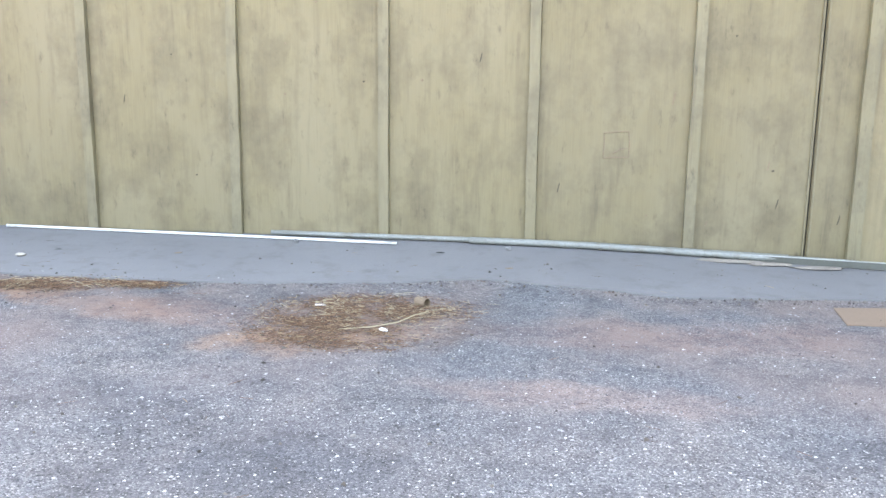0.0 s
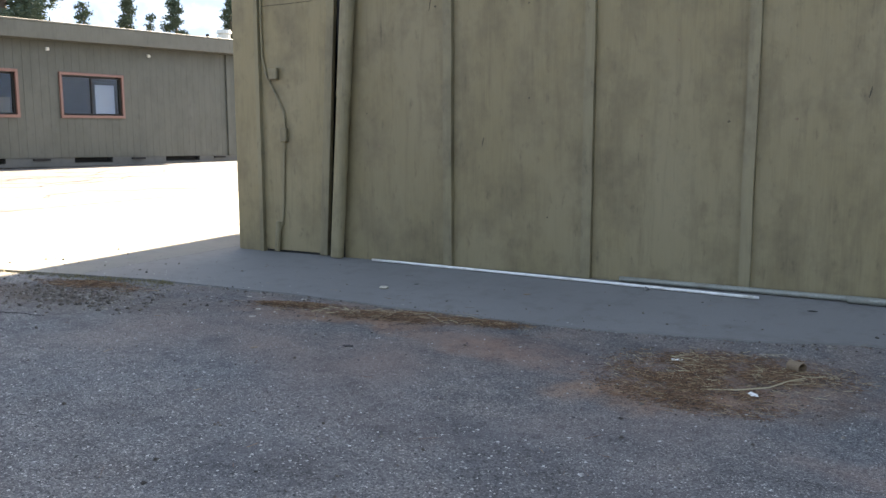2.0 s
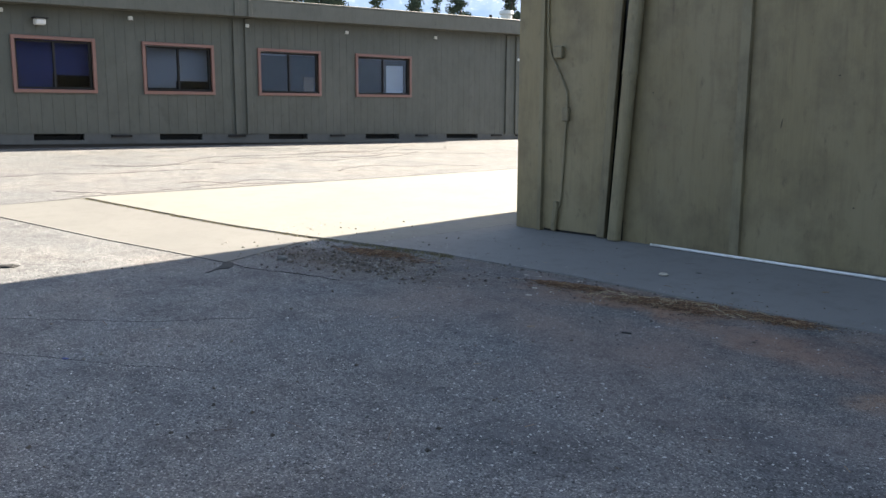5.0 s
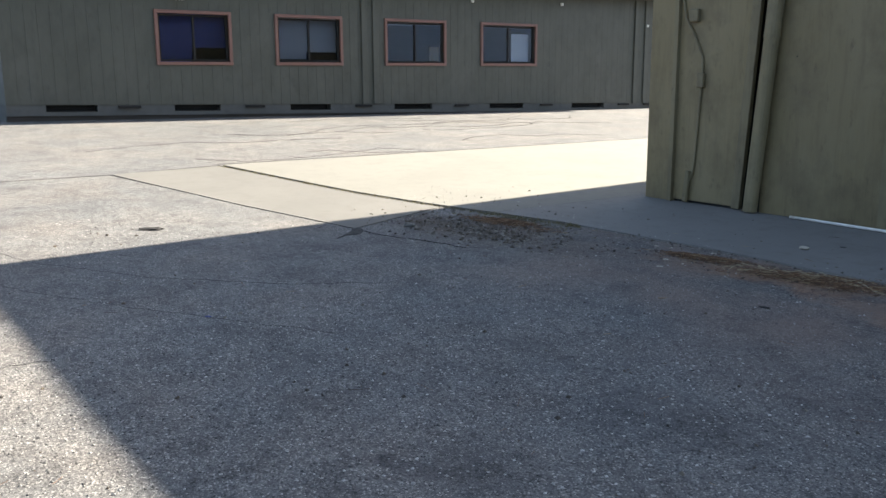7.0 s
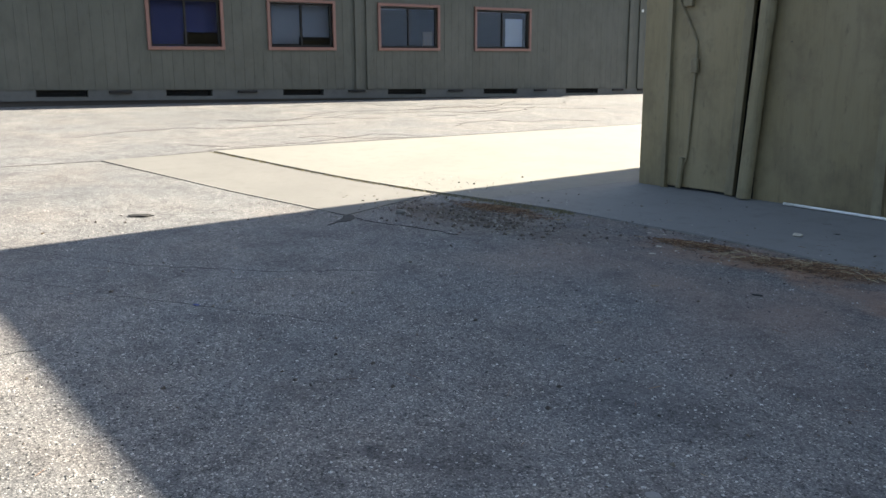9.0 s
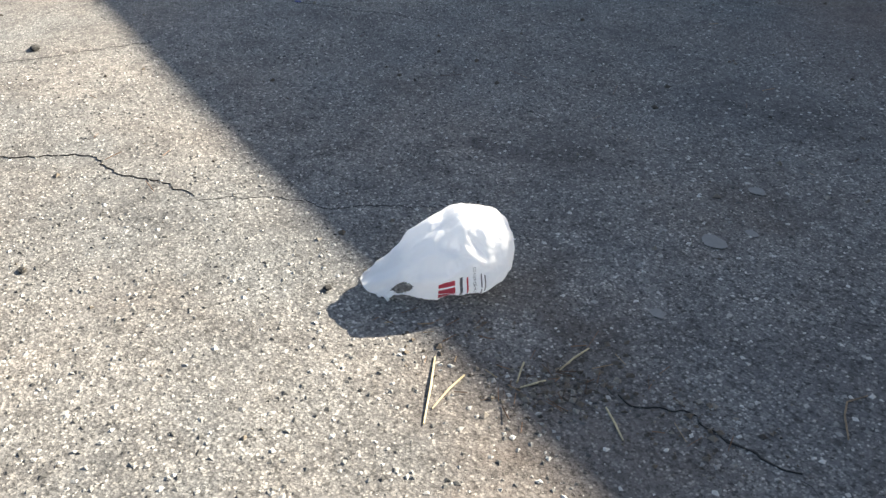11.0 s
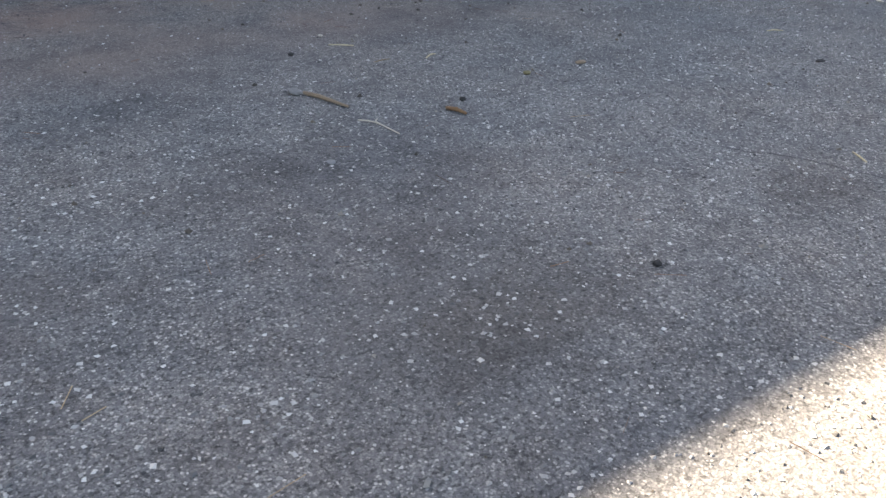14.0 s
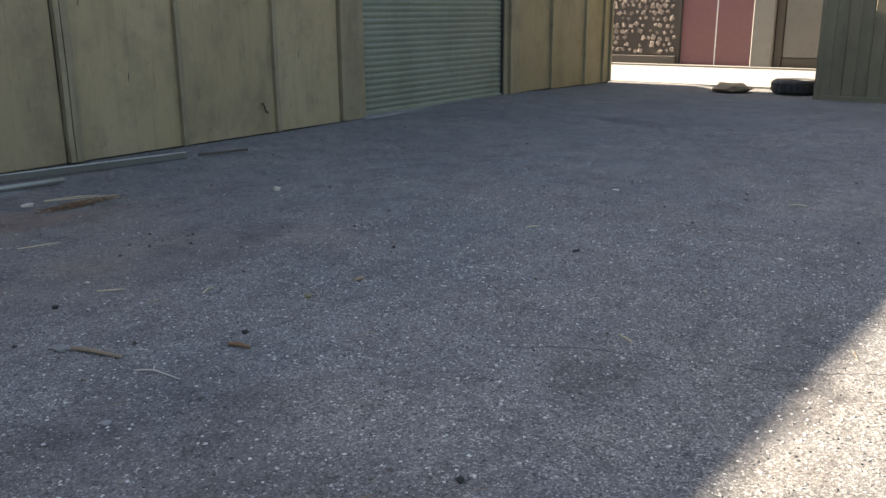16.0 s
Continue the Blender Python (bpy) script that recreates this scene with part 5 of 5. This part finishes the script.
litter("straw_litter", "pale dry straws among the needles by the slab", 90, blot(-3.5, -1.68, 0.8, 0.2, 0.33, 0.015), lambda r: r.uniform(0.03, 0.1), STRAW, 139, 0.01, 1.15)
litter("needle_litter", "single dry needles scattered over the asphalt", 260, lambda r: (r.uniform(-6, 6), r.uniform(-6.3, -0.5), 0), lambda r: r.uniform(0.02, 0.09), LITTER, 140)
chips("rubble", "dark crumbled asphalt and earth by the slab's corner", 2000, off_slab(blot(-5.9, -2.4, 1.2, 0.5, 0.25)), lambda r: 0.003 + 0.02 * r.random() ** 4, RUBBLE, 150, 0.6)
chips("rubble", "crumbled asphalt along the slab's edge", 900, lambda r: (lambda x: (x, front_edge(x) - 0.16 * r.random() ** 2))(r.uniform(-7.4, 2.5)), lambda r: 0.004 + 0.01 * r.random() ** 3, RUBBLE, 151, 0.8)


def weeds(count, place, seed):
    rnd = random.Random(seed)
    bm = bmesh.new()
    for _ in range(count):
        x, y = place(rnd)
        z = lie(x, y) - 0.005
        for _ in range(5):
            a, h = rnd.uniform(0, 6.28), rnd.uniform(0.008, 0.036)
            w = 0.003
            t = Vector((math.cos(a), math.sin(a), 0)) * h * rnd.uniform(0.3, 1.1)
            o = Vector((x + rnd.gauss(0, 0.012), y + rnd.gauss(0, 0.012), z))
            s = Vector((-math.sin(a), math.cos(a), 0)) * w
            bm.faces.new((bm.verts.new(o - s), bm.verts.new(o + s), bm.verts.new(o + t + Vector((0, 0, h)))))
    return tagged(part("weeds", bm, WEED), "dry weeds growing out of the joint beside the slab", "weeds", kind="stuff")


weeds(620, lambda r: (lambda x: (x, front_edge(x) - 0.03 - 0.04 * r.random()))(-10.4 + 4.9 * r.random()), 160)
weeds(150, lambda r: (lambda x: (x, front_edge(x) - 0.05 - abs(r.gauss(0, 0.13))))(r.gauss(-5.95, 0.28)), 161)


# ---- single small things ----
def stalk(name, label, pts, r, material, category="straw", sides=6):
    path = [(x, y, lie(x, y) + r + h) for x, y, h in pts]
    n_pt = len(path)
    o = part(name, tube_bm(path, r, sides, [0.75 + 0.35 * math.sin(3.0 * i / max(1, n_pt - 1) + 0.4) for i in range(n_pt)]), material)
    return tagged(o, label, category)


for pts in (((-1.999, -5.805, 0), (-1.91, -5.866, 0.003), (-1.824, -5.93, 0)), ((-1.912, -5.781, 0), (-1.887, -5.834, 0.003), (-1.855, -5.893, 0)), ((-1.848, -5.493, 0), (-1.835, -5.545, 0.003), (-1.82, -5.595, 0)), ((-1.676, -5.584, 0), (-1.627, -5.6, 0.002), (-1.585, -5.615, 0)), ((-1.882, -5.646, 0), (-1.86, -5.67, 0.002), (-1.835, -5.696, 0)), ((-1.808, -5.641, 0), (-1.81, -5.67, 0.002), (-1.817, -5.701, 0))):
    stalk("straw", "short dry straw lying on the asphalt", pts, 0.0024, STRAW)
for pts in (((2.367, -2.155, 0), (2.47, -2.2, 0.004), (2.578, -2.217, 0)), ((3.087, -1.15, 0), (3.25, -1.25, 0.006), (3.5, -1.36, 0)), ((3.1, -1.13, 0), (3.3, -1.2, 0.004), (3.42, -1.26, 0)), ((2.198, -3.152, 0), (2.25, -3.2, 0.003), (2.291, -3.227, 0)), ((2.457, -3.561, 0), (2.5, -3.535, 0.003), (2.535, -3.531, 0)), ((4.292, -4.11, 0), (4.33, -4.125, 0.003), (4.373, -4.155, 0)), ((5.74, -5.164, 0), (5.77, -5.22, 0.003), (5.776, -5.274, 0)), ((3.0, -5.35, 0), (3.03, -5.3, 0.002), (3.05, -5.27, 0)), ((-1.4, -4.5, 0), (-1.37, -4.46, 0.002), (-1.33, -4.44, 0))):
    stalk("straw", "pale dry stalk lying on the asphalt", pts, 0.0032, STRAW)
stalk("twig", "thin forked grey twig lying on the asphalt", ((-1.361, -5.239, 0), (-1.41, -5.19, 0.004), (-1.434, -5.152, 0.003), (-1.427, -5.097, 0)), 0.002, BARK, "twig")
stalk("twig", "crooked pale twig lying on the asphalt", ((1.765, -4.055, 0), (1.785, -4.09, 0.004), (1.799, -4.127, 0.006), (1.805, -4.18, 0.003), (1.811, -4.25, 0)), 0.0028, PALE, "twig")
stalk("twig", "short pale fork of twig beside a longer one", ((1.799, -4.127, 0.002), (1.812, -4.1, 0.006), (1.83, -4.085, 0.002)), 0.002, PALE, "twig")
stalk("twig", "dark thin twig lying on the asphalt", ((2.222, -3.491, 0), (2.27, -3.495, 0.006), (2.31, -3.487, 0)), 0.0025, BARK, "twig")
stalk("twig", "long pale twig bent over the needle litter", ((-1.32, -2.28, 0.012), (-1.15, -2.22, 0.016), (-1.02, -2.12, 0.02), (-0.95, -1.98, 0.025), (-0.88, -1.86, 0.02)), 0.003, STRAW, "twig")
stalk("twig", "thin pale twig on the needle litter", ((-1.62, -1.72, 0.01), (-1.48, -1.74, 0.014), (-1.36, -1.86, 0.01), (-1.32, -1.92, 0.008)), 0.0025, STRAW, "twig")
stalk("wood_splinter", "split tan piece of wood lying by a stone", ((1.745, -3.7, 0.002), (1.77, -3.78, 0.004), (1.805, -3.925, 0)), 0.008, BARK, "wood")
stalk("bark_piece", "small red-brown strip of bark", ((2.113, -4.137, 0), (2.126, -4.18, 0.004), (2.136, -4.228, 0)), 0.008, NEEDLE, "bark")


def lump(name, label, x, y, r, material, category, squash=0.55, seed=0, lift=0.0, long=1.0, turn=0.0):
    bm = bmesh.new()
    bmesh.ops.create_icosphere(bm, subdivisions=2, radius=1)
    c, s = math.cos(turn), math.sin(turn)
    for v in bm.verts:
        q = v.co * (1 + 0.38 * noise.noise(v.co * 1.6 + Vector((seed * 7, seed, 0))) + 0.12 * noise.noise(v.co * 5 + Vector((seed, 0, 0))))
        u, w = q.x * r * long, q.y * r
        v.co = (x + u * c - w * s, y + u * s + w * c, lie(x, y) + lift + max(0.0005, r * squash * (q.z + 0.72)))
    return tagged(part(name, bm, material), label, category)


lump("stone", "grey broken stone lying on the asphalt", 1.72, -3.675, 0.024, SLAB, "stone", 0.55, 1, long=1.35, turn=1.9)
lump("stone", "small black stone lying on the asphalt", 2.235, -4.088, 0.014, GRIT, "stone", 0.6, 2)
lump("stone", "small white stone lying on the asphalt", 4.227, -2.14, 0.026, PALE, "stone", 0.7, 3)
lump("stone", "small black stone lying on the asphalt", 1.968, -3.207, 0.014, GRIT, "stone", 0.6, 90)
lump("leaf", "small green-grey leaf lying on the asphalt", 2.696, -3.968, 0.018, WEED, "leaf", 0.3, 91, 0.0, 1.4, 0.7)
lump("stone", "pale chip lying on the asphalt", 2.245, -3.003, 0.012, PALE, "stone", 0.5, 92)
lump("stone", "flat pale stone lying on the asphalt", 1.477, -4.331, 0.016, PATCH, "stone", 0.3, 93)
lump("stone", "dark flat chip lying on the asphalt", 4.018, -4.578, 0.018, GRIT, "stone", 0.3, 94, long=1.6)
lump("stone", "flat pale stone lying on the asphalt", 4.453, -5.473, 0.016, PALE, "stone", 0.3, 4)
lump("stone", "flat pale stone lying on the asphalt", 4.629, -4.733, 0.022, CHIP, "stone", 0.3, 5)
lump("stone", "dark stone lying on the asphalt", 1.83, -5.39, 0.013, GRIT, "stone", 0.6, 6)
lump("stone", "dark stone lying on sunlit asphalt", 1.9, -6.17, 0.012, GRIT, "stone", 0.6, 7)
lump("stone", "dark crumb lying on sunlit asphalt", -2.371, -5.903, 0.011, GRIT, "stone", 0.6, 8)
lump("stone", "dark crumb lying on sunlit asphalt", -2.856, -6.553, 0.01, GRIT, "stone", 0.5, 9, long=1.8)
lump("stone", "dark stone lying on the crack", -4.732, -6.262, 0.022, GRIT, "stone", 0.5, 10, long=1.6)
lump("paper_scrap", "crumpled white paper scrap on the concrete apron", -3.96, -1.03, 0.026, PALE, "paper", 0.5, 11, 0.012, 1.5, 0.3)
lump("paper_scrap", "small white scrap by the needle litter", -4.353, -2.02, 0.014, PALE, "paper", 0.4, 12, 0.0, 1.5)
lump("paper_scrap", "crumpled pale scrap by the dry stalks", 2.95, -1.2, 0.032, PALE, "paper", 0.4, 13, 0.0, 1.6, 0.2)
lump("paper_scrap", "flat white scrap lying on the asphalt", 5.57, -4.064, 0.02, PALE, "paper", 0.25, 14, 0.0, 1.5, 1.2)
lump("paper_scrap", "small blue scrap lying on the asphalt", -4.81, -5.01, 0.011, BLUE_BLIND, "paper", 0.3, 15, 0.0, 2.0, 0.5)
lump("leaf", "curled tan leaf lying on the asphalt", 3.009, -3.985, 0.02, BARK, "leaf", 0.35, 16, 0.0, 1.5)
lump("leaf", "pale leaf on the needle litter", -1.078, -2.24, 0.02, PAPER, "leaf", 0.25, 17, 0.01, 1.8, 2.2)
lump("leaf", "white leaf on the needle litter", -1.555, -1.785, 0.018, PAPER, "leaf", 0.25, 18, 0.01, 1.8, 0.4)
lump("leaf", "dark curled leaf lying on sunlit asphalt", -7.29, -4.53, 0.045, GRIT, "leaf", 0.25, 19, 0.0, 2.4, 0.9)
for k, (x, y, r, turn) in enumerate(((-4.68, -1.73, 0.016, 0.2), (-4.58, -1.69, 0.014, 1.4), (-4.29, -1.6, 0.02, 0.1), (-4.24, -2.21, 0.02, 0.4), (-4.21, -2.02, 0.013, 2.0))):
    lump("paper_scrap", "small torn white scrap beside the needle litter", x, y, r * 0.65, PALE, "paper", 0.35, 60 + k, 0.0, 1.7, turn)
for k, (x, y, r, turn) in enumerate(((-3.82, -0.78, 0.012, 0.2), (-2.91, -0.72, 0.015, 0.9), (-0.99, -0.4, 0.018, 0.1), (-0.46, -0.76, 0.017, 0.3), (-3.29, -2.48, 0.018, 0.3), (-3.73, -2.79, 0.014, 1.0))):
    lump("leaf", "small dark dry leaf lying flat", x, y, r, BARK if k % 2 else GRIT, "leaf", 0.2, 70 + k, 0.012 if y > -1 else 0.0, 1.9, turn)
lump("stone", "small grey concrete crumb beside the pipes", -2.15, -0.25, 0.02, SLAB, "stone", 0.8, 80, 0.012)
lump("stone", "small grey concrete crumb beside the pipes", -0.49, -0.26, 0.022, SLAB, "stone", 0.9, 81, 0.012)
lump("stone", "pale broken stone by the slab's corner", -6.29, -2.79, 0.035, RENDER_GREY, "stone", 0.5, 82, 0.0, 1.4, 0.4)
for k, (x, y, r) in enumerate(((-2.188, -4.6, 0.022), (-2.021, -4.8, 0.016), (-2.04, -4.92, 0.03), (-1.87, -5.27, 0.016))):
    lump("gum_spot", "flattened pale grey gum spot trodden into the asphalt", x, y, r, PATCH, "gum", 0.06, 30 + k, 0.002, 1.3)
for k, (x, y, n_len, turn) in enumerate(((1.15, -0.27, 0.3, -0.1), (1.42, -0.3, 0.2, 0.15), (1.75, -0.33, 0.24, 0.1))):
    lump("palm_sheath", "flat bleached husk lying beside the pipes", x, y, 0.05, HUSK, "husk", 0.22, 40 + k, 0.012, n_len / 0.06, turn)
lump("dirt_mound", "low mound of brown earth at the drive's edge", 13.8, -2.12, 0.26, BARK, "dirt", 0.34, 50, 0.0, 1.2, 1.57)


def card_scrap():
    """A flattened brown piece of card with a turned-up corner."""
    outline = ((1.554, -1.326), (1.965, -1.314), (1.83, -1.687), (1.517, -1.698))
    bm = bmesh.new()
    rows = [[bm.verts.new((x, y, lie(x, y) + h + (0.012 if k == 1 else 0.0))) for k, (x, y) in enumerate(outline)] for h in (0.001, 0.006)]
    bm.faces.new(rows[0][::-1])
    bm.faces.new(rows[1])
    for k in range(4):
        bm.faces.new((rows[0][k], rows[0][(k + 1) % 4], rows[1][(k + 1) % 4], rows[1][k]))
    return tagged(part("card_scrap", bm, CARD), "flat brown scrap of card lying on the asphalt", "cardboard")


card_scrap()


def tin():
    t = empty("tin_can", "small rusty tin can lying in the needle litter", "can")
    bm = bmesh.new()
    n_side = 20
    prof = ((0.0, 0.0), (0.032, 0.0), (0.034, 0.003), (0.033, 0.008), (0.033, 0.1), (0.035, 0.104), (0.031, 0.104), (0.031, 0.02), (0.0, 0.018))
    rings = [[bm.verts.new((r * math.cos(6.2832 * k / n_side), r * math.sin(6.2832 * k / n_side), z)) for k in range(n_side)] if r else [bm.verts.new((0, 0, z))] for r, z in prof]
    for a, b in zip(rings, rings[1:]):
        for k in range(n_side):
            k2 = (k + 1) % n_side
            if len(a) == 1:
                bm.faces.new((a[0], b[k2], b[k]))
            elif len(b) == 1:
                bm.faces.new((a[k], a[k2], b[0]))
            else:
                bm.faces.new((a[k], a[k2], b[k2], b[k]))
    part("body", bm, BARK, t, smooth=False)
    t.matrix_world = pose(-0.98, -1.66, lie(-0.98, -1.66) + 0.03, 0, 90, -38) @ Matrix.Scale(0.85, 4)
    return t


tin()
